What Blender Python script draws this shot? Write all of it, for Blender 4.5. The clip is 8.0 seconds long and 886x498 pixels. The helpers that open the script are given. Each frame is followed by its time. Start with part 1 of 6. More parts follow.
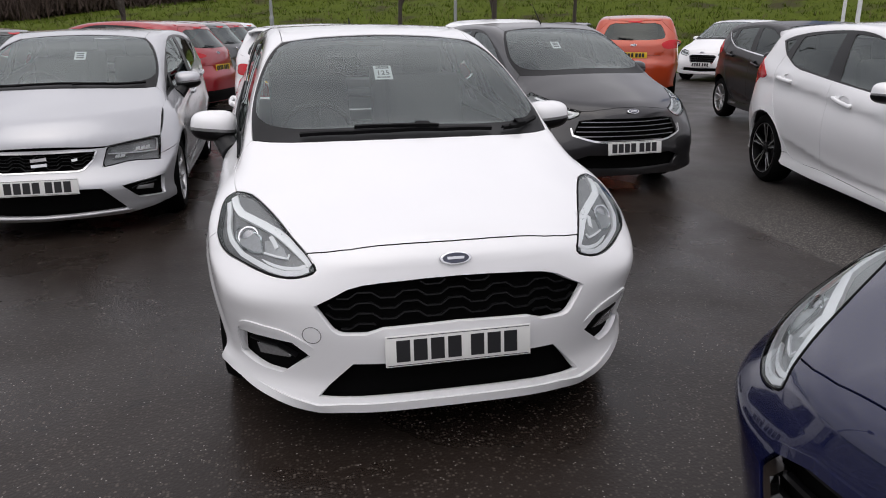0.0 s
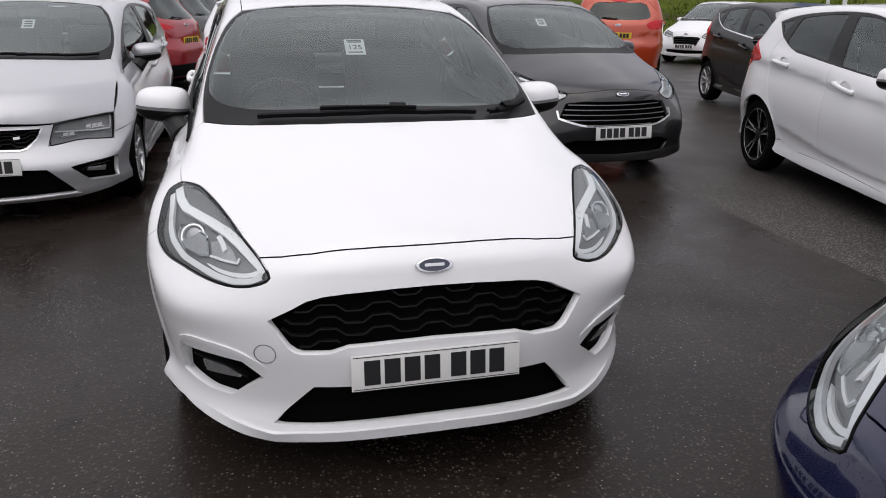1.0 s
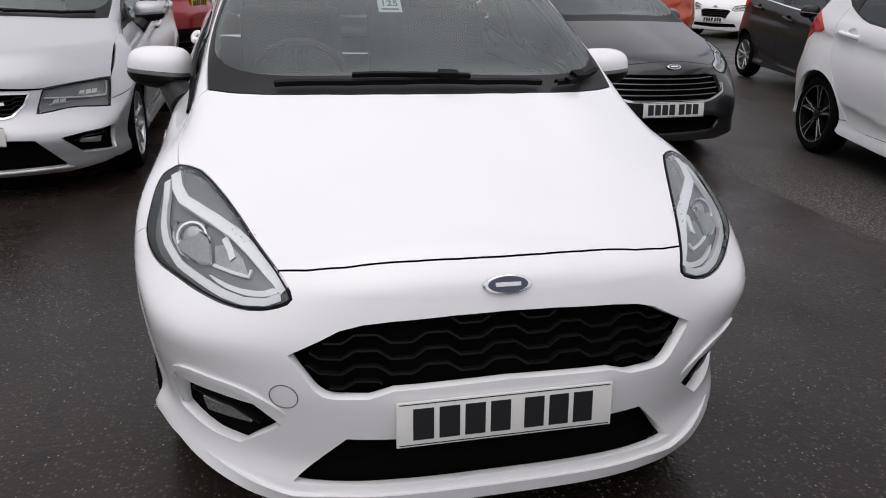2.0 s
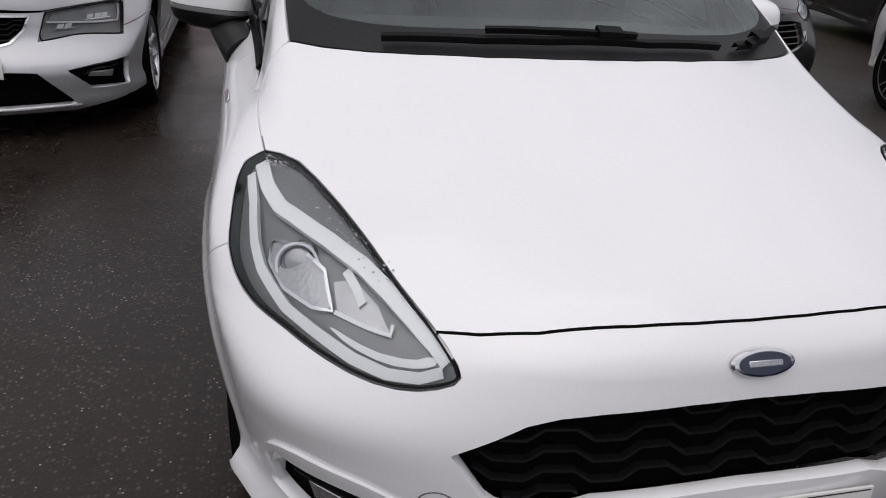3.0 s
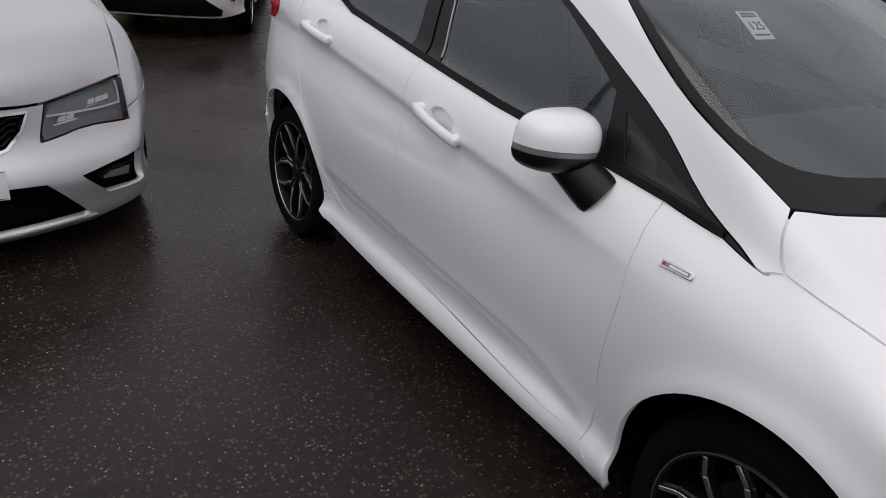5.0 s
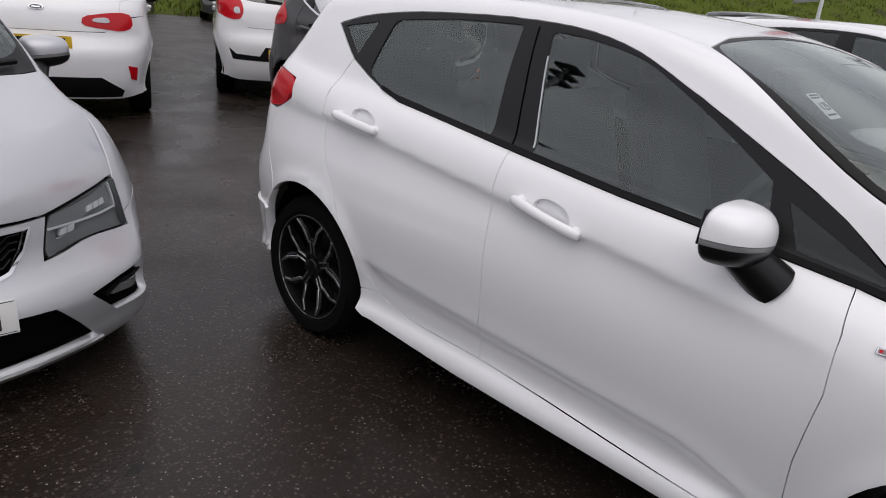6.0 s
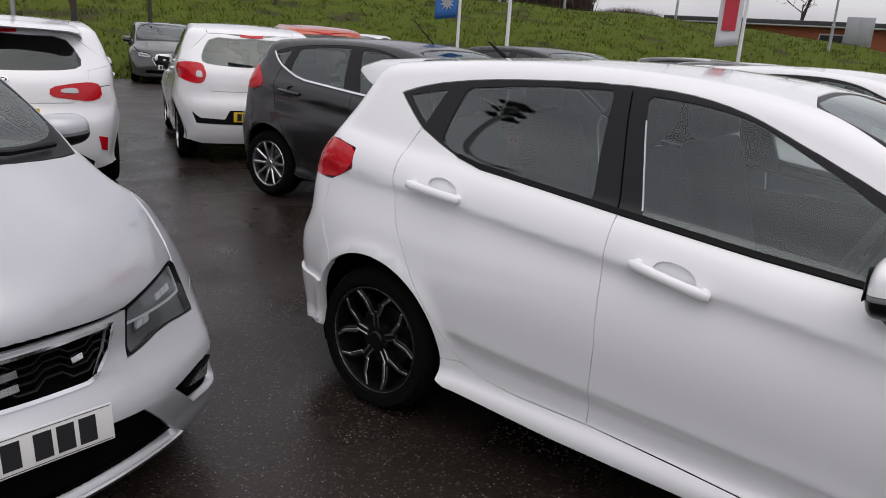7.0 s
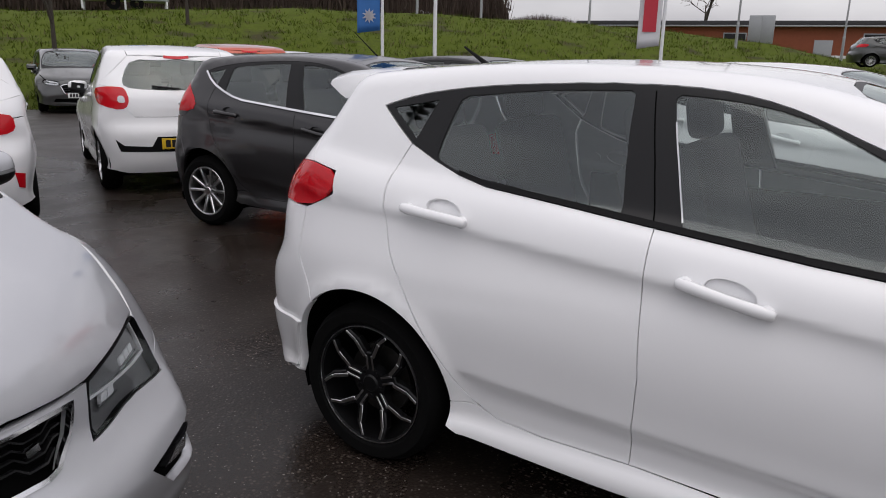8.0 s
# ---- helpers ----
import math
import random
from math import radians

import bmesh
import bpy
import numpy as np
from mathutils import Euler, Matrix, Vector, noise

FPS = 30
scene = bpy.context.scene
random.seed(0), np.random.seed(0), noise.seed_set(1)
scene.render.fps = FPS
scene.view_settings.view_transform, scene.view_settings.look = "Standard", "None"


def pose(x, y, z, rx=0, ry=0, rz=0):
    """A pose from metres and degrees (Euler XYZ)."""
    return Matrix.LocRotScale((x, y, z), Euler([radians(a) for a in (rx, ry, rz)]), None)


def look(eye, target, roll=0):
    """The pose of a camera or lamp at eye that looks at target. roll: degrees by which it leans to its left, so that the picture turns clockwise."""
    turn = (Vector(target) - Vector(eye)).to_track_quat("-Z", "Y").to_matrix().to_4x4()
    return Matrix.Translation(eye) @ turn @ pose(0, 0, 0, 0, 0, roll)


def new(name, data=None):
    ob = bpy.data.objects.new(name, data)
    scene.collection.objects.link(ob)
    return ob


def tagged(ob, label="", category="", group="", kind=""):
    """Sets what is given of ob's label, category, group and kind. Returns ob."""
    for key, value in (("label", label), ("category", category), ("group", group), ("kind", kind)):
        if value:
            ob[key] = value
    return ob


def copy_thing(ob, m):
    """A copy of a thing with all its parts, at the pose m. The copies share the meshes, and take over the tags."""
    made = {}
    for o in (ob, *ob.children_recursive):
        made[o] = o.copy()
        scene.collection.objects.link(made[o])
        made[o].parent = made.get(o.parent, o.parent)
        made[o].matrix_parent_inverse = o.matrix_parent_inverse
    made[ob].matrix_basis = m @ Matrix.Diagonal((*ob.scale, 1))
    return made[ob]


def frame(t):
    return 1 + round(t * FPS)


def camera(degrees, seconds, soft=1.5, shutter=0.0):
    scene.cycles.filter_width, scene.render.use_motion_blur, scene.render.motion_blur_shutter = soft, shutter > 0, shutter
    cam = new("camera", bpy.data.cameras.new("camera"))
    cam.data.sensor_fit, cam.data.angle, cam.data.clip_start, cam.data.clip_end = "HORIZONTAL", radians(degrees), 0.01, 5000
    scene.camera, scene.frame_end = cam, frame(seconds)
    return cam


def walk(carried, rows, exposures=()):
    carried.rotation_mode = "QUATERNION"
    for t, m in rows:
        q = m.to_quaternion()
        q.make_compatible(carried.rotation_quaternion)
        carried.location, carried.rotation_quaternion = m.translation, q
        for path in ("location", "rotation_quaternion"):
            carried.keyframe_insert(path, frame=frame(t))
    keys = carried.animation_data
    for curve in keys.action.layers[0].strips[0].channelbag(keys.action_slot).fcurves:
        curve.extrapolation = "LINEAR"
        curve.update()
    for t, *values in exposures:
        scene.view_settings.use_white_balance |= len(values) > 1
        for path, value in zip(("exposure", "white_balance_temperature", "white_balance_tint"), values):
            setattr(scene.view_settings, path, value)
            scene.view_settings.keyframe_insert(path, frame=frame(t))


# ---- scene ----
cam = camera(62.0, 8.0, soft=1.0)
PATH = [
    (0, (-0.561, -2.283, 1.492), (-0.146, -0.417, 0.902), -0.33),
    (0.5, (-0.539, -2.097, 1.476), (-0.093, -0.242, 0.875), 0.24),
    (1, (-0.479, -1.923, 1.458), (-0.008, -0.088, 0.815), 0.81),
    (1.2, (-0.436, -1.833, 1.425), (0.033, 0.001, 0.78), 0.63),
    (2.3, (-0.525, -1.195, 1.37), (-0.092, 0.59, 0.577), 2.49),
    (2.5, (-0.541, -1.079, 1.403), (-0.13, 0.68, 0.545), 2.44),
    (3, (-0.745, -0.745, 1.352), (-0.278, 0.985, 0.465), 4.37),
    (3.5, (-1.072, -0.495, 1.38), (-0.56, 1.196, 0.443), 6.34),
    (4, (-1.388, -0.236, 1.438), (-0.687, 1.384, 0.499), 6.52),
    (4.5, (-1.693, 0.057, 1.478), (-0.81, 1.589, 0.542), 6.63),
    (4.7, (-1.827, 0.132, 1.512), (-0.903, 1.652, 0.599), 5.99),
    (5.8, (-2.466, 0.767, 1.475), (-1.146, 2.088, 0.76), 5.96),
    (6, (-2.537, 0.877, 1.503), (-1.18, 2.177, 0.819), 5.51),
    (6.5, (-2.74, 1.137, 1.489), (-1.306, 2.391, 0.88), 4.58),
    (7, (-2.881, 1.345, 1.519), (-1.368, 2.533, 0.97), 3.72),
    (7.5, (-2.857, 1.595, 1.503), (-1.276, 2.719, 1.016), 2.91),
    (8, (-2.781, 1.734, 1.48), (-1.15, 2.773, 0.971), 1.18),
]
walk(cam, [(t, look(eye, target, roll)) for t, eye, target, roll in PATH],
     [(0, 0.2), (1.2, 0.2), (2.5, 0.05), (3.5, -0.12), (4.7, -0.14), (6, 0.1), (7, 0.14), (8, 0.12)])

# ---- world, sun, exposure ----
world = bpy.data.worlds.new("overcast")
scene.world = world
world.use_nodes = True
wn, wl = world.node_tree.nodes, world.node_tree.links
sky = wn.new("ShaderNodeTexSky")
sky.sky_type, sky.sun_disc, sky.sun_elevation, sky.sun_rotation = "NISHITA", False, radians(68), radians(211)
sky.air_density, sky.dust_density, sky.ozone_density = 1.0, 4.0, 1.0
grey = wn.new("ShaderNodeMixRGB")
grey.inputs[0].default_value = 0.82
wl.new(sky.outputs[0], grey.inputs[1])
tc = wn.new("ShaderNodeTexCoord")
clouds = wn.new("ShaderNodeTexNoise")
clouds.inputs["Scale"].default_value, clouds.inputs["Detail"].default_value = 2.2, 6
stretch = wn.new("ShaderNodeMapping")
stretch.inputs["Scale"].default_value = (1, 1, 3.2)
wl.new(tc.outputs["Generated"], stretch.inputs[0])
wl.new(stretch.outputs[0], clouds.inputs[0])
tone = wn.new("ShaderNodeValToRGB")
tone.color_ramp.elements[0].position, tone.color_ramp.elements[0].color = 0.32, (6.5, 6.3, 6.85, 1)
tone.color_ramp.elements[1].position, tone.color_ramp.elements[1].color = 0.68, (11.2, 10.9, 11.3, 1)
wl.new(clouds.outputs[0], tone.inputs[0])
height = wn.new("ShaderNodeSeparateXYZ")
wl.new(tc.outputs["Generated"], height.inputs[0])
rise = wn.new("ShaderNodeMapRange")
for i, v in enumerate((0.0, 0.55, 0.70, 1.06)):
    rise.inputs[i + 1].default_value = v
wl.new(height.outputs[2], rise.inputs[0])
dome = wn.new("ShaderNodeVectorMath")
dome.operation = "SCALE"
wl.new(tone.outputs[0], dome.inputs[0])
wl.new(rise.outputs[0], dome.inputs["Scale"])
wl.new(dome.outputs[0], grey.inputs[2])
wl.new(grey.outputs[0], wn["Background"].inputs[0])
wn["Background"].inputs[1].default_value = 0.10
sun = new("sun", bpy.data.lights.new("sun", "SUN"))
sun.data.energy, sun.data.angle, sun.data.color = 0.8, radians(75), (1, 0.97, 0.95)
sun.matrix_world = look((0, 0, 30), (6, 10, 0))

# ---- materials ----


def material(name, colour, rough=0.5, metal=0.0, coat=0.0, grain=0.0, scale=40.0, bump=0.0, spec=0.5, patch=0.0):
    """Principled, with its colour varied at a fine and a broad scale, and fine relief."""
    m = bpy.data.materials.new(name)
    m.use_nodes = True
    n, l = m.node_tree.nodes, m.node_tree.links
    p = n["Principled BSDF"]
    p.inputs["Base Color"].default_value = (*colour, 1)
    p.inputs["Roughness"].default_value, p.inputs["Metallic"].default_value = rough, metal
    p.inputs["Coat Weight"].default_value, p.inputs["Coat Roughness"].default_value = coat, 0.06
    p.inputs["Specular IOR Level"].default_value = spec
    if grain or bump or patch:
        c = n.new("ShaderNodeTexCoord")
        t = n.new("ShaderNodeTexNoise")
        t.inputs["Scale"].default_value, t.inputs["Detail"].default_value = scale, 5
        l.new(c.outputs["Object"], t.inputs[0])
        b = n.new("ShaderNodeTexNoise")
        b.inputs["Scale"].default_value, b.inputs["Detail"].default_value = 1.7, 4
        l.new(c.outputs["Object"], b.inputs[0])
        add = n.new("ShaderNodeMath")
        add.operation = "MULTIPLY_ADD"
        l.new(t.outputs[0], add.inputs[0])
        add.inputs[1].default_value = grain
        broad = n.new("ShaderNodeMath")
        broad.operation = "MULTIPLY_ADD"
        l.new(b.outputs[0], broad.inputs[0])
        broad.inputs[1].default_value, broad.inputs[2].default_value = patch, 1 - 0.5 * grain - 0.5 * patch
        l.new(broad.outputs[0], add.inputs[2])
        mix = n.new("ShaderNodeVectorMath")
        mix.operation = "SCALE"
        mix.inputs[0].default_value = colour
        l.new(add.outputs[0], mix.inputs["Scale"])
        l.new(mix.outputs[0], p.inputs["Base Color"])
        if bump:
            bp = n.new("ShaderNodeBump")
            bp.inputs["Strength"].default_value, bp.inputs["Distance"].default_value = bump, 0.004
            l.new(t.outputs[0], bp.inputs["Height"])
            l.new(bp.outputs[0], p.inputs["Normal"])
    return m


def paint(name, colour, metal=0.0, rough=0.38, dirt=0.05):
    """Car paint under clear coat, with flakes, road film and beads of rain."""
    m = material(name, colour, rough, metal, 1.0, 0.04 if metal else 0.0, 900, 0, patch=dirt)
    n, l = m.node_tree.nodes, m.node_tree.links
    p = n["Principled BSDF"]
    c = n.new("ShaderNodeTexCoord")
    v = n.new("ShaderNodeTexVoronoi")
    v.inputs["Scale"].default_value = 130
    l.new(c.outputs["Object"], v.inputs[0])
    drop = n.new("ShaderNodeMapRange")
    drop.inputs[1].default_value, drop.inputs[2].default_value = 0.0, 0.28
    drop.inputs[3].default_value, drop.inputs[4].default_value = 1.0, 0.0
    l.new(v.outputs[0], drop.inputs[0])
    bp = n.new("ShaderNodeBump")
    bp.inputs["Strength"].default_value, bp.inputs["Distance"].default_value = 0.06, 0.002
    l.new(drop.outputs[0], bp.inputs["Height"])
    l.new(bp.outputs[0], p.inputs["Coat Normal"])
    return m


def glass(name, tint, rough=0.0, ior=1.5):
    """A thin pane: tinted clear, with a sheen at low angles."""
    m = bpy.data.materials.new(name)
    m.use_nodes = True
    n, l = m.node_tree.nodes, m.node_tree.links
    n.remove(n["Principled BSDF"])
    clear, gloss, mix, fr = n.new("ShaderNodeBsdfTransparent"), n.new("ShaderNodeBsdfGlossy"), n.new("ShaderNodeMixShader"), n.new("ShaderNodeFresnel")
    clear.inputs[0].default_value = (*tint, 1)
    gloss.inputs["Color"].default_value = (0.93, 1.0, 0.98, 1)
    gloss.inputs["Roughness"].default_value = rough
    fr.inputs[0].default_value = ior
    l.new(fr.outputs[0], mix.inputs[0])
    l.new(clear.outputs[0], mix.inputs[1])
    l.new(gloss.outputs[0], mix.inputs[2])
    l.new(mix.outputs[0], n["Material Output"].inputs[0])
    return m


WHITE = paint("white_paint", (0.80, 0.80, 0.81))
SILVER = paint("silver_paint", (0.47, 0.475, 0.495), 0.5, 0.36)
GREY = paint("dark_grey_paint", (0.017, 0.016, 0.0175), 0.3, 0.3)
GREY.node_tree.nodes["Principled BSDF"].inputs["Coat Weight"].default_value = 0.65
BLACKCAR = paint("black_paint", (0.012, 0.011, 0.013), 0.2, 0.3)
BLACKCAR.node_tree.nodes["Principled BSDF"].inputs["Coat Weight"].default_value = 0.3
BLACKCAR.node_tree.nodes["Principled BSDF"].inputs["Specular IOR Level"].default_value = 0.2
NAVY = paint("navy_paint", (0.004, 0.006, 0.036), 0.1, 0.25)
NAVY.node_tree.nodes["Principled BSDF"].inputs["Coat Weight"].default_value = 1.0
NAVY.node_tree.nodes["Principled BSDF"].inputs["Coat Roughness"].default_value = 0.015
NAVY.node_tree.nodes["Principled BSDF"].inputs["Specular IOR Level"].default_value = 0.2
RED = paint("red_paint", (0.33, 0.012, 0.02), 0.2, 0.3)
ORANGE = paint("orange_paint", (0.43, 0.05, 0.012), 0.2, 0.3)
SLATE = paint("slate_paint", (0.05, 0.052, 0.05), 0.5, 0.3)
BLACK = material("black_plastic", (0.005, 0.005, 0.0055), 0.6, grain=0.3, scale=300, bump=0.15, spec=0.12)
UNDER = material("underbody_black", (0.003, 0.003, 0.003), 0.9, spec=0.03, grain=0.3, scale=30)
GLOSSBLACK = material("gloss_black", (0.006, 0.006, 0.0065), 0.3, spec=0.3, grain=0.2, scale=50)
RUBBER = material("tyre_rubber", (0.005, 0.005, 0.005), 0.85, grain=0.4, scale=120, bump=0.3, patch=0.3, spec=0.05)
TRIM = material("cabin_trim", (0.035, 0.035, 0.037), 0.85, grain=0.12, scale=40, patch=0.2)
CLOTH = material("seat_cloth", (0.085, 0.085, 0.09), 0.9, grain=0.2, scale=60, patch=0.2)
CHROME = material("chrome", (0.75, 0.75, 0.76), 0.12, 1.0)
ALLOY = material("machined_alloy", (0.62, 0.62, 0.63), 0.28, 1.0, grain=0.1, scale=80)
DARKALLOY = material("dark_alloy", (0.006, 0.006, 0.0065), 0.32, 0.0, 0.0, spec=0.25)
DISC = material("brake_steel", (0.10, 0.095, 0.09), 0.45, 1.0, grain=0.3, scale=90)
LAMPGREY = material("lamp_housing", (0.26, 0.26, 0.265), 0.4, 0.2, grain=0.5, scale=260, bump=0.2)
LAMPDARK = material("lamp_bucket", (0.24, 0.24, 0.245), 0.35, 0.3, grain=0.4, scale=200, spec=0.3)
LAMPPOD = material("lamp_pod", (0.52, 0.52, 0.53), 0.28, 0.7, grain=0.5, scale=120, bump=0.2)
DRL = material("light_guide", (0.92, 0.92, 0.93), 0.3, 0.0, grain=0.12, scale=150)
AMBER = material("amber_lens", (0.16, 0.085, 0.06), 0.25, coat=1)
REDLENS = material("red_lens", (0.50, 0.005, 0.012), 0.15, coat=0.35, spec=0.25, grain=0.25, scale=60)
PLATEWHITE = material("plate_white", (0.72, 0.72, 0.70), 0.4, grain=0.06, scale=30)
PLATEYELLOW = material("plate_yellow", (0.72, 0.47, 0.02), 0.4, grain=0.06, scale=30)
PLATEINK = material("plate_ink", (0.012, 0.012, 0.014), 0.5)
PAPER = material("paper_label", (0.75, 0.77, 0.80), 0.7)
INK = material("ink", (0.03, 0.03, 0.04), 0.7)
SCREEN = glass("windscreen_glass", (0.90, 0.96, 0.94), 0.0, 1.85)
PANE = glass("side_glass", (0.84, 0.89, 0.87), 0.0, 1.9)
DARKGLASS = glass("dark_glass", (0.16, 0.17, 0.17), 0.0, 1.6)
LENS = glass("lamp_glass", (0.92, 0.93, 0.94), 0.02, 1.45)
SCREENEDGE = material("screen_border", (0.009, 0.009, 0.0095), 0.45, spec=0.2, grain=0.2, scale=60)
GRILLEBAR = material("grille_bar", (0.007, 0.007, 0.0075), 0.45, spec=0.25, grain=0.2, scale=80)
LAMPEYE = material("projector_glass", (0.30, 0.30, 0.31), 0.06, 0.7, 1.0)
FOGLENS = material("fog_lens", (0.35, 0.35, 0.36), 0.15, 0.6, 1.0, grain=0.6, scale=90)
BADGEBLUE = material("badge_blue", (0.015, 0.02, 0.05), 0.2, coat=1)
RAIN = material("rain_drop", (0.5, 0.51, 0.52), 0.05, coat=1.0)
SEAM = material("panel_gap", (0.16, 0.16, 0.165), 0.7)
BARGREY = material("satin_bar", (0.22, 0.22, 0.23), 0.35, 0.8)

# ---- tools for meshes ----


def mesh_object(name, verts, faces, mat, parent=None, label="", normals=None, smooth=True):
    me = bpy.data.meshes.new(name)
    me.from_pydata([tuple(map(float, v)) for v in verts], [], [tuple(map(int, f)) for f in faces])
    me.materials.append(mat)
    if smooth:
        me.shade_smooth()
    if normals is not None:
        me.normals_split_custom_set_from_vertices([tuple(map(float, n)) for n in normals])
    ob = new(name, me)
    if parent:
        ob.parent = parent
    if label:
        ob["label"] = label
    return ob


def part(name, bm, mat, parent=None, label="", smooth=True):
    """Links a bmesh as one mesh object under a thing or a part."""
    me = bpy.data.meshes.new(name)
    bm.to_mesh(me)
    bm.free()
    me.materials.append(mat)
    if smooth:
        me.shade_smooth()
        me.set_sharp_from_angle(angle=radians(40))
    ob = new(name, me)
    if parent:
        ob.parent = parent
    if label:
        ob["label"] = label
    return ob


def box(size, at=(0, 0, 0), bevel=0.01, segments=2, turn=None, taper=None):
    """A bevelled block. taper: how much narrower its top is, in x and y."""
    bm = bmesh.new()
    bmesh.ops.create_cube(bm, size=1)
    for v in bm.verts:
        k = (1 - taper[0], 1 - taper[1]) if taper and v.co.z > 0 else (1, 1)
        v.co = Vector((v.co.x * size[0] * k[0], v.co.y * size[1] * k[1], v.co.z * size[2]))
    if bevel:
        bmesh.ops.bevel(bm, geom=bm.edges[:], offset=bevel, segments=segments, affect="EDGES", profile=0.6)
    if turn:
        bmesh.ops.transform(bm, matrix=turn, verts=bm.verts)
    bmesh.ops.translate(bm, vec=at, verts=bm.verts)
    return bm


def rod(a, b, r0, r1=None, sides=12):
    a, b = Vector(a), Vector(b)
    bm = bmesh.new()
    bmesh.ops.create_cone(bm, cap_ends=True, segments=sides, radius1=r0, radius2=r0 if r1 is None else r1, depth=(b - a).length)
    bmesh.ops.transform(bm, matrix=Matrix.Translation((a + b) / 2) @ (b - a).to_track_quat("Z", "Y").to_matrix().to_4x4(), verts=bm.verts)
    return bm


def joined(*parts):
    out = bmesh.new()
    for bm in parts:
        me = bpy.data.meshes.new("tmp")
        bm.to_mesh(me)
        bm.free()
        out.from_mesh(me)
        bpy.data.meshes.remove(me)
    return out


def lathe(profile, sides=48, closed=False):
    """Turned about the x axis; profile of (x, radius)."""
    verts, faces = [], []
    n = len(profile)
    for s in range(sides):
        c, d = math.cos(2 * math.pi * s / sides), math.sin(2 * math.pi * s / sides)
        verts += [(x, r * c, r * d) for x, r in profile]
    for s in range(sides):
        for i in range(n if closed else n - 1):
            j = (i + 1) % n
            faces.append((s * n + i, s * n + j, ((s + 1) % sides) * n + j, ((s + 1) % sides) * n + i))
    bm = bmesh.new()
    vs = [bm.verts.new(v) for v in verts]
    for f in faces:
        bm.faces.new([vs[k] for k in f])
    bmesh.ops.recalc_face_normals(bm, faces=bm.faces)
    return bm


def inside(points, loop):
    x, y = points[:, 0], points[:, 1]
    hit = np.zeros(len(points), bool)
    for (x0, y0), (x1, y1) in zip(loop, np.roll(loop, -1, 0)):
        cross = (y0 > y) != (y1 > y)
        hit ^= cross & (x < (x1 - x0) * (y - y0) / (y1 - y0 if y1 != y0 else 1e-12) + x0)
    return hit


def rounded(loop, times):
    for _ in range(times):
        nxt = np.roll(loop, -1, 0)
        loop = np.stack([0.78 * loop + 0.22 * nxt, 0.22 * loop + 0.78 * nxt], 1).reshape(-1, 2)
    return loop


def dense(loop, step):
    out = []
    for a, b in zip(loop, np.roll(loop, -1, 0)):
        k = max(1, int(np.ceil(np.linalg.norm(b - a) / step)))
        out += [a + (b - a) * i / k for i in range(k)]
    return np.array(out)


def shrunk(loop, gap):
    """The loop moved inwards."""
    area = np.sum(loop[:, 0] * np.roll(loop[:, 1], -1) - np.roll(loop[:, 0], -1) * loop[:, 1])
    t = np.roll(loop, -1, 0) - np.roll(loop, 1, 0)
    t /= np.maximum(np.linalg.norm(t, axis=1, keepdims=True), 1e-9)
    return loop + np.stack([-t[:, 1], t[:, 0]], 1) * gap * (1 if area > 0 else -1)


from mathutils.geometry import delaunay_2d_cdt


def sheet(loops, step, gap):
    """A flat triangulation inside the first loop and outside the others: points, triangles, and the rims."""
    rims, verts, edges = [], [], []
    for n, loop in enumerate(loops):
        ring = dense(np.array(loop, float), step)
        ring = shrunk(ring, gap if n == 0 else -gap)
        base = len(verts)
        verts += list(ring)
        edges += [(base + i, base + (i + 1) % len(ring)) for i in range(len(ring))]
        rims.append(ring)
    outer = rims[0]
    lo, hi = outer.min(0), outer.max(0)
    gx, gy = np.meshgrid(np.arange(lo[0] + step / 2, hi[0], step), np.arange(lo[1] + step / 2, hi[1], step))
    grid = np.stack([gx.ravel() + (np.round(gy.ravel() / step) % 2) * step * 0.5, gy.ravel()], 1)
    keep = inside(grid, outer)
    for r in rims[1:]:
        keep &= ~inside(grid, r)
    grid = grid[keep]
    if len(grid):
        ring = np.concatenate(rims)
        near = np.concatenate([np.min(np.linalg.norm(chunk[:, None] - ring[None], axis=2), axis=1) for chunk in np.array_split(grid, max(1, len(grid) // 400))])
        grid = grid[near > 0.55 * step]
    allv = [Vector((float(a), float(b))) for a, b in [*verts, *grid]]
    pts, _, tris, _, _, _ = delaunay_2d_cdt(allv, edges, [], 0, 1e-6)
    pts = np.array([tuple(p) for p in pts])
    tris = np.array([t for t in tris if len(t) == 3])
    mid = pts[tris].mean(1)
    keep = inside(mid, outer)
    for r in rims[1:]:
        keep &= ~inside(mid, r)
    tris = tris[keep]
    a, b, c = pts[tris[:, 0]], pts[tris[:, 1]], pts[tris[:, 2]]
    turn = (b[:, 0] - a[:, 0]) * (c[:, 1] - a[:, 1]) - (b[:, 1] - a[:, 1]) * (c[:, 0] - a[:, 0])
    tris[turn < 0] = tris[turn < 0][:, ::-1]
    return pts, tris

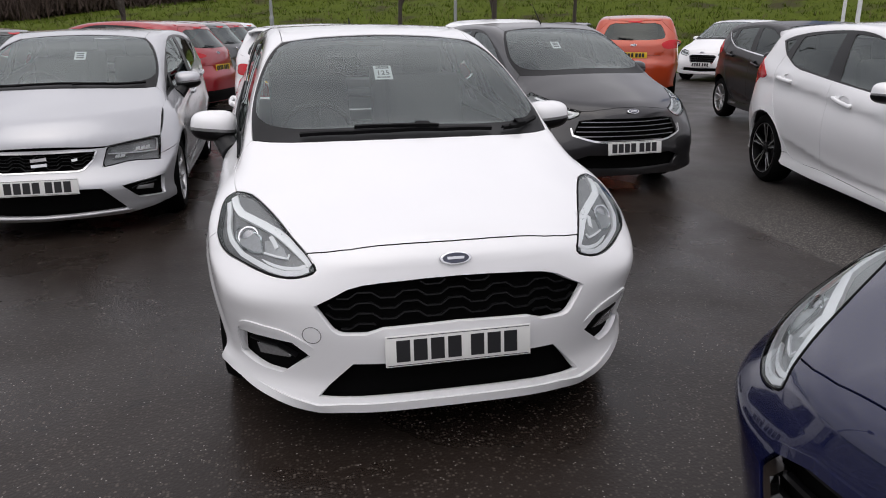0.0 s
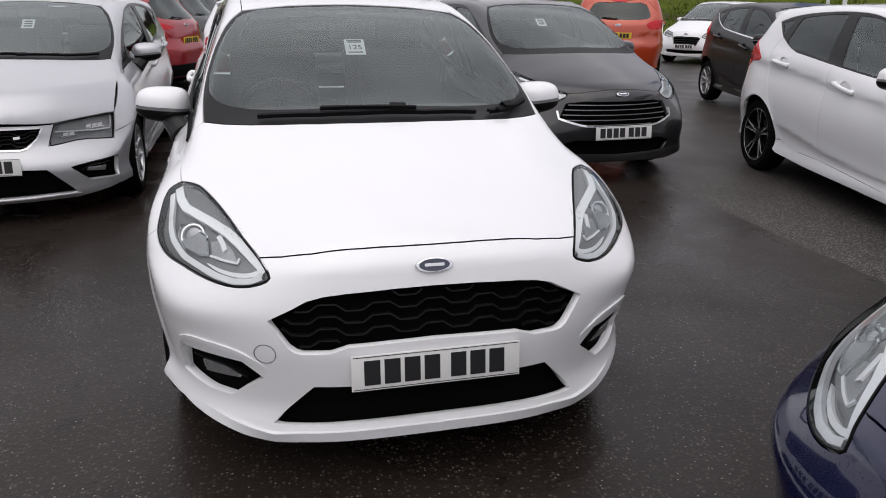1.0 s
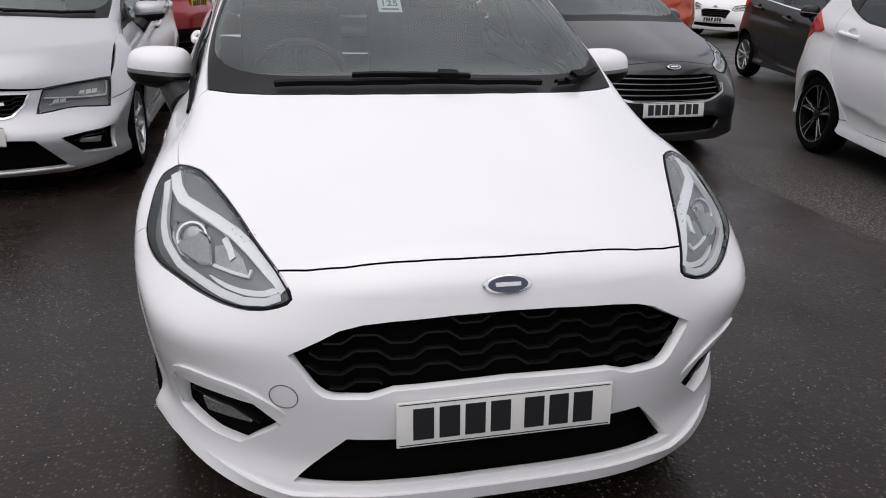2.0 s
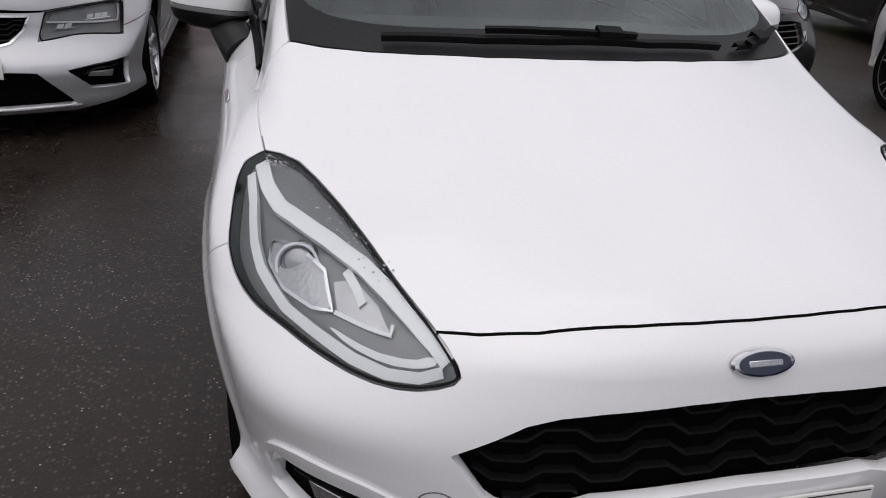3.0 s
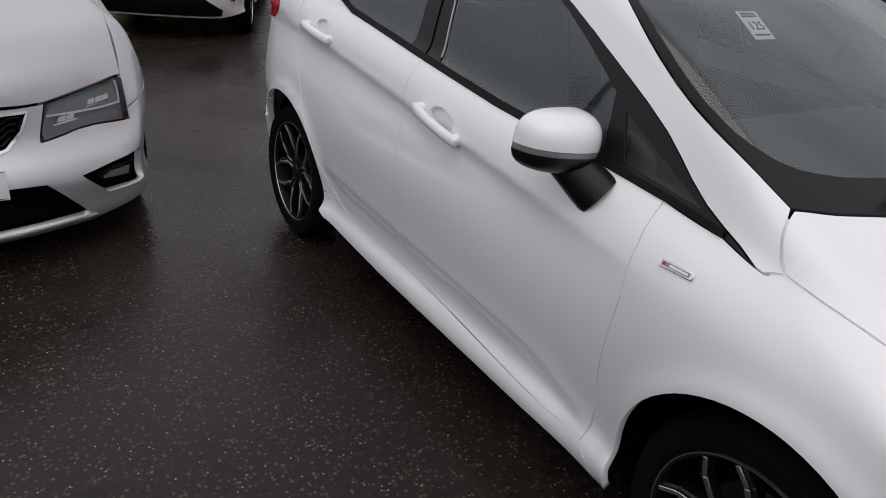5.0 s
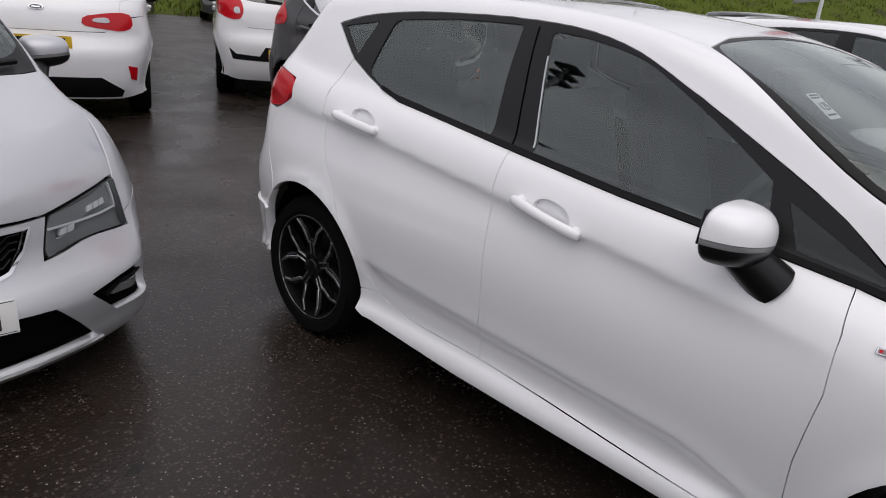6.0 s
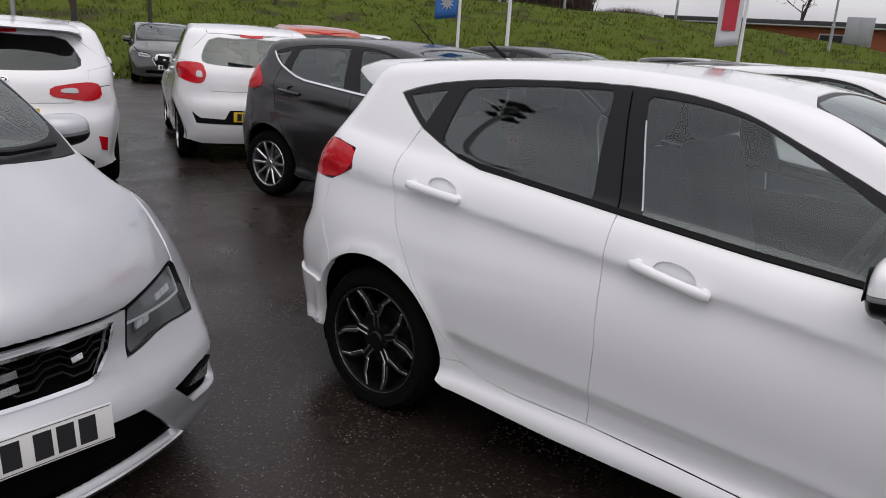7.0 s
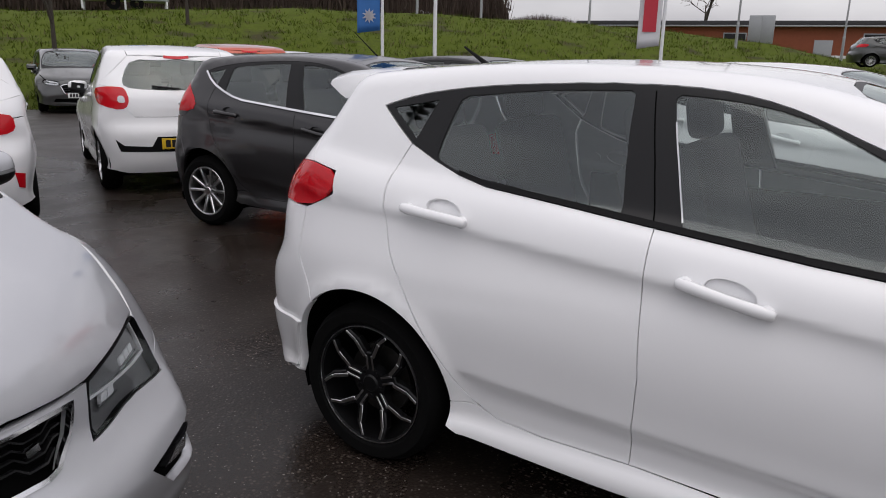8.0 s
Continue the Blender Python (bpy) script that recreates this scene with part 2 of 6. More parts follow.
def spline(xs, ys):
    """A smooth curve through the points, level beyond its ends."""
    xs, ys = np.array(xs, float), np.array(ys, float)
    d = np.diff(ys) / np.diff(xs)
    m = np.concatenate([[d[0]], (d[1:] * np.diff(xs)[:-1] + d[:-1] * np.diff(xs)[1:]) / (xs[2:] - xs[:-2]), [d[-1]]])

    def at(x):
        x = np.clip(np.asarray(x, float), xs[0], xs[-1])
        i = np.clip(np.searchsorted(xs, x) - 1, 0, len(xs) - 2)
        h = xs[i + 1] - xs[i]
        t = (x - xs[i]) / h
        return ((1 + 2 * t) * (1 - t) ** 2 * ys[i] + t * (1 - t) ** 2 * h * m[i]
                + t * t * (3 - 2 * t) * ys[i + 1] + t * t * (t - 1) * h * m[i + 1])
    return at


def smin(a, b, k):
    h = np.clip(0.5 + 0.5 * (b - a) / k, 0, 1)
    return b * (1 - h) + a * h - k * h * (1 - h)


class Shell:
    """The smooth outer form of a car: nose at y = 0, tail towards +y, wheels on z = 0. field() is above 0 inside."""

    def __init__(self, top, crown, plan, low, belt, nose, tail, bow, rbow, wheels, crease=None, lower=None, tumble=(0.30, 0.35), shoulder=None, flare=0.012, arch=0.36, bend=2.0):
        self.top, self.crown, self.plan, self.low = spline(*top), spline(*crown), spline(*plan), spline(*low)
        self.belt, self.nose, self.tail = spline(*belt), spline(*nose), spline(*tail)
        self.bow, self.rbow, self.wheels, self.tumble, self.flare, self.arch, self.bend = spline(*bow), rbow, wheels, tumble, flare, arch, bend
        self.crease = spline(*crease) if crease else None
        self.lower = spline(*lower) if lower else None
        self.shoulder = spline(*shoulder)
        self.crease_from = crease[0][0] if crease else 0

    def field(self, x, y, z):
        ax = np.abs(x)
        b = self.belt(y)
        d = np.maximum(z - b, 0) ** 2 / (np.maximum(z - b, 0) + 0.03)
        side = self.plan(y) - self.low(np.minimum(z, b)) - self.tumble[0] * d - self.tumble[1] * d * d
        v = b - z
        side = side - self.shoulder(y) * np.exp(-0.5 * (v + np.sqrt(v * v + 4e-4)) / 0.055)
        for wy, wz in self.wheels:
            r = np.hypot(y - wy, z - wz)
            side = side + self.flare * np.exp(-((r - self.arch) / 0.045) ** 2) * np.clip((z - 0.15) / 0.1, 0, 1)
        if self.crease:
            fade = np.clip((y - self.crease_from) / 0.5, 0, 1)
            u = z - self.crease(y)
            w = 0.5 * (np.sqrt(u * u + 5e-5) - u)
            side = side - fade * 0.72 * w * np.exp(-w / 0.055)
        if self.lower:
            u = z - self.lower(y)
            inside = np.clip((y - self.wheels[0][0] - 0.42) / 0.15, 0, 1) * np.clip((self.wheels[1][0] - 0.36 - y) / 0.1, 0, 1)
            w = 0.5 * (np.sqrt(u * u + 6e-5) - u)
            side = side - inside * (0.75 * w * np.exp(-w / 0.05) - 0.006 * np.exp(-(u / 0.05) ** 2))
        a = side - ax
        q = ax / 0.87
        f = y - self.nose(z) - self.bow(z) * q ** self.bend
        r = self.tail(z) - self.rbow * q ** 3 - y
        t = self.top(y) - self.crown(y) * ax * ax - z
        return smin(smin(smin(a, f, 0.06), r, 0.07), t, 0.05)

    def cast(self, eye, way, far, steps=48):
        """Where the rays from the eyes first meet the form; the far end where they do not."""
        eye, way = np.broadcast_arrays(np.asarray(eye, float), np.asarray(way, float))
        at = lambda s: self.field(*(eye + way * s[:, None]).T)
        begin = at(np.zeros(len(eye))) > 0
        lo, hi = np.zeros(len(eye)), np.full(len(eye), float(far))
        done = np.zeros(len(eye), bool)
        for n in range(1, steps + 1):
            s = np.full(len(eye), far * n / steps)
            new_hit = ((at(s) > 0) != begin) & ~done
            hi[new_hit], lo[new_hit] = s[new_hit], s[new_hit] - far / steps
            done |= new_hit
        for _ in range(15):
            mid = (lo + hi) / 2
            same = (at(mid) > 0) == begin
            lo, hi = np.where(same, mid, lo), np.where(same, hi, mid)
        return eye + way * ((lo + hi) / 2)[:, None], done

    def normal(self, p):
        e = 0.004
        x, y, z = p.T
        g = np.stack([self.field(x - e, y, z) - self.field(x + e, y, z), self.field(x, y - e, z) - self.field(x, y + e, z),
                      self.field(x, y, z - e) - self.field(x, y, z + e)], 1)
        return g / np.maximum(np.linalg.norm(g, axis=1, keepdims=True), 1e-9)

    def flat(self, view, pts):
        """Points of one of the flat views (front x, z; side y, z; top x, y; rear x, z), cast onto the form."""
        u, v = np.array(pts, float).T
        one, nil = np.ones(len(u)), np.zeros(len(u))
        if view == "front":
            return self.cast(np.stack([u, -one, v], 1), (0, 1, 0), 2.5)[0]
        if view == "rear":
            return self.cast(np.stack([u, 6 * one, v], 1), (0, -1, 0), 3.5)[0]
        if view == "top":
            return self.cast(np.stack([u, v, 2.2 * one], 1), (0, 0, -1), 2.0)[0]
        return self.cast(np.stack([1.2 * one, u, v], 1), (-1, 0, 0), 1.19)[0]


BALLS = {"nose": (0.0, 1.15, 0.45), "stern": (0.0, 2.9, 0.6), "cabin": (0.0, 2.3, 0.9)}


class Skin:
    """Lays panels, panes and strips onto a shell, as parts of a car."""

    def __init__(self, shell, car, step=0.03, warp=None):
        self.shell, self.car, self.step = shell, car, step
        self.warp = warp or (lambda view, a, b: (a, b))
        self.balls = {n: np.array([0, self.warp("side", c[1], c[2])[0], self.warp("side", c[1], c[2])[1]]) for n, c in BALLS.items()}

    def to_uv(self, view, p):
        if view in self.balls:
            d = p - np.array(self.balls[view])
            if view == "cabin":
                return np.stack([np.arctan2(d[:, 1], d[:, 0]), np.arctan2(d[:, 2], np.hypot(d[:, 0], d[:, 1]))], 1)
            sign = -1 if view == "nose" else 1
            return np.stack([np.arctan2(d[:, 0], sign * d[:, 1]), np.arctan2(d[:, 2], np.hypot(d[:, 0], d[:, 1]))], 1)
        i = {"side": (1, 2), "top": (0, 1), "front": (0, 2), "rear": (0, 2)}[view]
        return p[:, i]

    def to_body(self, view, uv):
        if view in self.balls:
            sign = -1 if view == "nose" else 1
            a, e = uv.T
            if view == "cabin":
                a, sign = np.pi / 2 - a, 1
            way = np.stack([np.sin(a) * np.cos(e), sign * np.cos(a) * np.cos(e), np.sin(e)], 1)
            return self.shell.cast(np.array(self.balls[view])[None] + 0 * way, way, 2.4)[0]
        return self.shell.flat(view, uv)

    def p3(self, *pts):
        """Places on the form, from (view, a, b)."""
        out = np.zeros((len(pts), 3))
        for view in {q[0] for q in pts}:
            at = [i for i, q in enumerate(pts) if q[0] == view]
            out[at] = self.shell.flat(view, [self.warp(*pts[i]) for i in at])
        return out

    def panel(self, name, view, loops, mat, parent=None, label="", off=0.0, depth=0.02, gap=0.002, turns=0, step=None, mirror=False, sides=1):
        """One part (or one on each side of the car). loops: lists of (a, b) of that view, or of (view, a, b). mirror: the loop is half of one
        that is the same on both sides of the middle."""
        step = step or self.step
        flat = []
        for loop in loops:
            if isinstance(loop[0][0], str):
                loop = self.to_uv(view, self.p3(*loop))
            elif view not in self.balls:
                loop = [self.warp(view, *q) for q in loop]
            loop = np.array(loop, float)
            if mirror and flat == []:
                loop = np.concatenate([loop, (loop * (-1, 1))[::-1]])
                keep = np.linalg.norm(loop - np.roll(loop, 1, 0), axis=1) > 1e-4
                loop = loop[keep]
            flat.append(rounded(loop, turns))
        pts, tris = sheet(flat, step, gap)
        body = self.to_body(view, pts)
        normal = self.shell.normal(body)
        verts = body + normal * off
        # Faces look outwards.
        a, b, c = verts[tris[:, 0]], verts[tris[:, 1]], verts[tris[:, 2]]
        if np.sum(np.cross(b - a, c - a) * normal[tris[:, 0]]) < 0:
            tris = tris[:, ::-1]
        faces, normals = tris.tolist(), normal
        if depth:
            count = {}
            for t in tris:
                for i in range(3):
                    e = (t[i], t[(i + 1) % 3])
                    count[e] = 1
            rim = [e for e in count if (e[1], e[0]) not in count]
            used = sorted({k for e in rim for k in e})
            at = {k: len(verts) + i for i, k in enumerate(used)}
            deep = {k: len(verts) + len(used) + i for i, k in enumerate(used)}
            outw = np.zeros_like(verts)
            for i, j in rim:
                n = np.cross(verts[j] - verts[i], normal[i])
                n /= max(np.linalg.norm(n), 1e-9)
                outw[i] += n
                outw[j] += n
            outw /= np.maximum(np.linalg.norm(outw, axis=1, keepdims=True), 1e-9)
            soft = 0.6 * normal[used] + outw[used]
            soft /= np.linalg.norm(soft, axis=1, keepdims=True)
            verts = np.concatenate([verts, verts[used], verts[used] - normal[used] * depth])
            normals = np.concatenate([normal, soft, outw[used]])
            faces += [(at[j], at[i], deep[i], deep[j]) for i, j in rim]
        out = []
        for s in ((1,) if sides == 1 else (1, -1)):
            flip = np.array([s, 1, 1])
            fs = faces if s == 1 else [f[::-1] for f in faces]
            out.append(mesh_object(name, verts * flip, fs, mat, parent or self.car, label, normals * flip))
        return out if sides == 2 else out[0]

    def strip(self, name, view, line, width, mat, parent=None, label="", off=0.002, depth=0.004, sides=1, step=0.02, mirror=False, fade=0):
        """A narrow ribbon along a line of that view; over its last stretches of fade steps it sinks into the form."""
        if isinstance(line[0][0], str):
            line = self.to_uv(view, self.p3(*line))
        elif view not in self.balls:
            line = [self.warp(view, *q) for q in line]
        line = np.array(line, float)
        if mirror:
            line = np.concatenate([line, (line * (-1, 1))[::-1][1:]])
        seg = []
        for a, b in zip(line[:-1], line[1:]):
            k = max(1, int(np.ceil(np.linalg.norm(b - a) / step)))
            seg += [a + (b - a) * i / k for i in range(k)]
        line = np.array([*seg, line[-1]])
        t = np.gradient(line, axis=0)
        t /= np.maximum(np.linalg.norm(t, axis=1, keepdims=True), 1e-9)
        n = np.stack([-t[:, 1], t[:, 0]], 1) * width / 2
        pts = np.concatenate([line + n, line - n])
        m = len(line)
        body = self.to_body(view, pts)
        normal = self.shell.normal(body)
        rise = np.full((2 * m, 1), float(off))
        if fade:
            ends = np.minimum(np.arange(m), np.arange(m)[::-1]) / fade
            ends = np.clip(ends, 0, 1) ** 0.7
            rise = np.tile(ends * (off + 0.004) - 0.004, 2)[:, None]
        up, down = body + normal * rise, body + normal * (rise - depth)
        verts = np.concatenate([up, down])
        faces = []
        for i in range(m - 1):
            faces += [(i, i + 1, m + i + 1, m + i), (2 * m + i, 2 * m + i + 1, i + 1, i), (m + i, m + i + 1, 3 * m + i + 1, 3 * m + i)]
        v = verts
        q = np.cross(v[1] - v[0], v[m] - v[0])
        if np.dot(q, normal[0]) < 0:
            faces = [f[::-1] for f in faces]
        out = []
        for s in ((1,) if sides == 1 else (1, -1)):
            flip = np.array([s, 1, 1])
            fs = faces if s == 1 else [f[::-1] for f in faces]
            out.append(mesh_object(name, verts * flip, [f[::-1] for f in fs], mat, parent or self.car, label, smooth=False))
        return out if sides == 2 else out[0]

    def spot(self, view, a, b, off=0.0):
        """The place and turn of a flat thing laid on the form, its x level and its z outwards."""
        p = self.shell.flat(view, [self.warp(view, a, b)])
        n = Vector(self.shell.normal(p)[0])
        x = Vector((0, 0, 1)).cross(n).normalized()
        y = n.cross(x)
        m = Matrix((x, y, n)).transposed().to_4x4()
        m.translation = Vector(p[0]) + n * off
        return m


def arc(c, r, a0, a1, n=14):
    return [(c[0] + r * math.cos(radians(a0 + (a1 - a0) * i / (n - 1))), c[1] + r * math.sin(radians(a0 + (a1 - a0) * i / (n - 1)))) for i in range(n)]

# ---- the parts of a hatchback ----
HATCH = dict(
    top=([0, .13, .25, .5, .7, .82, 1.0, 1.2, 1.4, 1.6, 1.8, 2.0, 2.3, 2.7, 3.2, 3.6, 3.78, 4.1],
         [.755, .79, .83, .915, .978, 1.016, 1.075, 1.16, 1.247, 1.328, 1.395, 1.44, 1.47, 1.478, 1.455, 1.41, 1.375, 1.28]),
    crown=([0, .2, .4, .75, 1.0, 1.2, 1.4, 1.9, 2.5, 4], [.30, .30, .25, .225, .195, .135, .10, .07, .06, .06]),
    plan=([0, .1, .2, .3, .45, .6, .83, 1.2, 1.7, 2.5, 3.0, 3.32, 3.55, 3.75, 3.9, 4.1],
          [.68, .72, .765, .80, .835, .853, .865, .862, .865, .868, .868, .868, .845, .795, .742, .65]),
    low=([.12, .17, .2, .26, .30, .36, .42, .55, .65, .78, .86, .92, 1.0, 1.15],
         [.10, .05, .034, .03, .042, .040, .03, .008, 0, .004, .012, .016, .02, .022]),
    belt=([0, .9, 1.05, 1.3, 1.8, 2.3, 2.9, 3.3, 3.6, 4], [.89, .89, .90, .935, 1.0, 1.05, 1.09, 1.12, 1.16, 1.2]),
    nose=([.08, .14, .19, .27, .37, .47, .57, .675, .725, .78, .88], [.10, .05, .02, .03, .02, .015, .03, .052, .07, .12, .25]),
    tail=([.2, .3, .5, .65, .75, .9, 1.0, 1.1, 1.25, 1.38, 1.45], [3.97, 4.02, 4.05, 4.04, 3.99, 3.965, 3.93, 3.85, 3.71, 3.61, 3.56]),
    shoulder=([0, .5, 1.5, 2.3, 3.3, 4.1], [.07, .11, .11, .055, .05, .04]),
    bow=([.18, .42, .57, .72, .88], [.30, .31, .42, .54, .6]), rbow=.32, wheels=((.84, .305), (3.295, .315)),
    crease=([1.2, 2.0, 3.0, 3.7], [.79, .865, .955, 1.01]), lower=([1.3, 2.0, 2.3, 2.6, 2.75, 2.9], [.34, .36, .389, .44, .462, .48]))

# The white hatchback's nose is flatter across and turns more sharply at its corners
SNUB = dict(HATCH, low=([.12, .17, .2, .26, .295, .36, .42, .55, .65, .78, .86, .92, 1.0, 1.15], [.09, .044, .028, .026, .045, .042, .03, .008, 0, .004, .012, .016, .02, .022]),
            lower=([1.3, 1.42, 1.55, 1.8, 2.2, 2.6, 2.75, 2.9], [.29, .345, .385, .405, .425, .445, .455, .47]), bow=([.18, .30, .42, .50, .58, .69, .80, .88], [.43, .47, .44, .38, .32, .46, .58, .62]), bend=3.1, flare=.015, shoulder=([0, .5, 1.5, 2.3, 3.3, 4.1], [.07, .11, .11, .108, .085, .05]),
            plan=([0, .1, .2, .3, .45, .6, .83, 1.2, 1.7, 2.5, 3.0, 3.32, 3.55, 3.75, 3.9, 4.1], [.68, .72, .765, .802, .843, .861, .866, .862, .865, .868, .868, .868, .845, .795, .742, .65]))
# The silver car's lamps and grille stand back over its lower bumper
STEPPED = dict(HATCH, nose=([.08, .14, .19, .24, .30, .37, .42, .46, .50, .60, .68, .72, .78, .88], [.12, .06, .03, .025, .015, .015, .040, .072, .097, .115, .125, .14, .19, .29]))


def stretched(fo, wb, length, width, height, belt=1.0, form=HATCH):
    """The same form drawn out to other sizes: the curves, and the rule that moves points of the flat views."""
    wx = width / 1.735
    wy = lambda y: np.interp(y, [-1, 0, .84, 3.295, 4.07, 5], [-1, 0, fo, fo + wb, length, length + .93])
    wz = lambda z: np.interp(z, [0, .31, .9, 1.478, 3], [0, .31, .9 * belt, height, height + 1.5])
    h = form
    two = lambda q, f, g: (list(map(float, f(np.array(q[0])))), list(map(float, g(np.array(q[1])))))
    same = lambda v: v
    spec = dict(top=two(h["top"], wy, wz), crown=two(h["crown"], wy, lambda v: v / wx ** 2), plan=two(h["plan"], wy, lambda v: v * wx),
                low=two(h["low"], wz, same), belt=two(h["belt"], wy, wz), nose=two(h["nose"], wz, wy), tail=two(h["tail"], wz, wy),
                shoulder=two(h["shoulder"], wy, same), bow=two(h["bow"], wz, lambda v: v * fo / .84), bend=h.get("bend", 2.0), rbow=.28,
                wheels=((fo, .31), (fo + wb, .31)), crease=two(h["crease"], wy, wz), lower=two(h["lower"], wy, wz))

    def warp(view, a, b):
        if view == "side":
            return float(wy(a)), float(wz(b))
        if view == "top":
            return a * wx, float(wy(b))
        return a * wx, float(wz(b))
    return spec, warp


def both(half):
    """A loop that is the same on both sides of x = 0, from its half."""
    out = [*half, *[(v, -a, b) for v, a, b in half[::-1]]]
    return [q for i, q in enumerate(out) if i == 0 or q != out[i - 1]]


def F(*pts):
    return [("front", a, b) for a, b in pts]


def S(*pts):
    return [("side", a, b) for a, b in pts]


def T(*pts):
    return [("top", a, b) for a, b in pts]


def R(*pts):
    return [("rear", a, b) for a, b in pts]


def fine(loop, n=3):
    """The loop with more points between neighbours of one view."""
    out = []
    for p, q in zip(loop[:-1], loop[1:]):
        m = n if p[0] == q[0] else 1
        out += [(p[0], p[1] + (q[1] - p[1]) * i / m, p[2] + (q[2] - p[2]) * i / m) for i in range(m)]
    return [*out, loop[-1]]


def other(loop):
    return [(v, -a, b) for v, a, b in loop]


def curve(pts, n=4):
    """A smooth run through the points."""
    pts = np.array(pts, float)
    s = np.concatenate([[0], np.cumsum(np.linalg.norm(np.diff(pts, axis=0), axis=1))])
    t = np.interp(np.arange((len(pts) - 1) * n + 1) / n, np.arange(len(pts)), s)
    return [(float(a), float(b)) for a, b in zip(spline(s, pts[:, 0])(t), spline(s, pts[:, 1])(t))]


W0, W1, ARCH = (0.84, 0.305), (3.295, 0.315), 0.362
SCREEN_EDGE = curve([(0.676, 1.036), (0.68, 1.137), (0.679, 1.255), (0.65, 1.473), (0.59, 1.68), (0.51, 1.865)], 3)
ROOF_EDGE = curve([(0.51, 1.865), (0.515, 2.1), (0.525, 2.6), (0.52, 3.2), (0.49, 3.56)], 4)[1:]
BONNET_SIDE = [(0.749, 0.76), (0.752, 0.82), (0.753, 0.88), (0.751, 0.94), (0.749, 0.966)]
BRANCH = [(0.738, 0.988), (0.726, 1.005), (0.715, 1.014), (0.704, 1.02), (0.69, 1.026)]
SCUTTLE = [(0.6, 0.983), (0.5, 0.932), (0.4, 0.892), (0.25, 0.846), (0.1, 0.822), (0, 0.818)]
REAR_DOOR = curve([(2.76, 0.318), (2.86, 0.368), (2.936, 0.462), (3.0, 0.545), (3.066, 0.64), (3.13, 0.745), (3.18, 0.835), (3.205, 0.94), (3.215, 1.047), (3.20, 1.12), (3.165, 1.190)], 2)
DLO_TOP = curve([(3.305, 1.308), (3.2, 1.342), (3.0, 1.378), (2.74, 1.400), (2.41, 1.410), (2.2, 1.398), (2.025, 1.360), (1.9, 1.312), (1.6, 1.182), (1.36, 1.065), (1.19, 0.955), (1.026, 0.891)], 3)
BELT = [(1.12, 0.912), (1.285, 0.933), (1.5, 0.954), (1.9, 0.985), (2.314, 1.026), (2.6, 1.055), (2.86, 1.080), (2.97, 1.106), (3.06, 1.140), (3.165, 1.190)]
DOOR_FRONT = [(1.31, 0.258), (1.29, 0.38), (1.287, 0.50), (1.262, 0.70), (1.268, 0.84), (1.285, 0.933)]
DOOR_MID = [(2.316, 0.303), (2.300, 0.60), (2.316, 0.85), (2.314, 1.026)]
SILL_TOP = [(1.31, 0.258), (1.45, 0.257), (2.0, 0.288), (2.316, 0.303), (2.6, 0.304), (2.76, 0.318)]
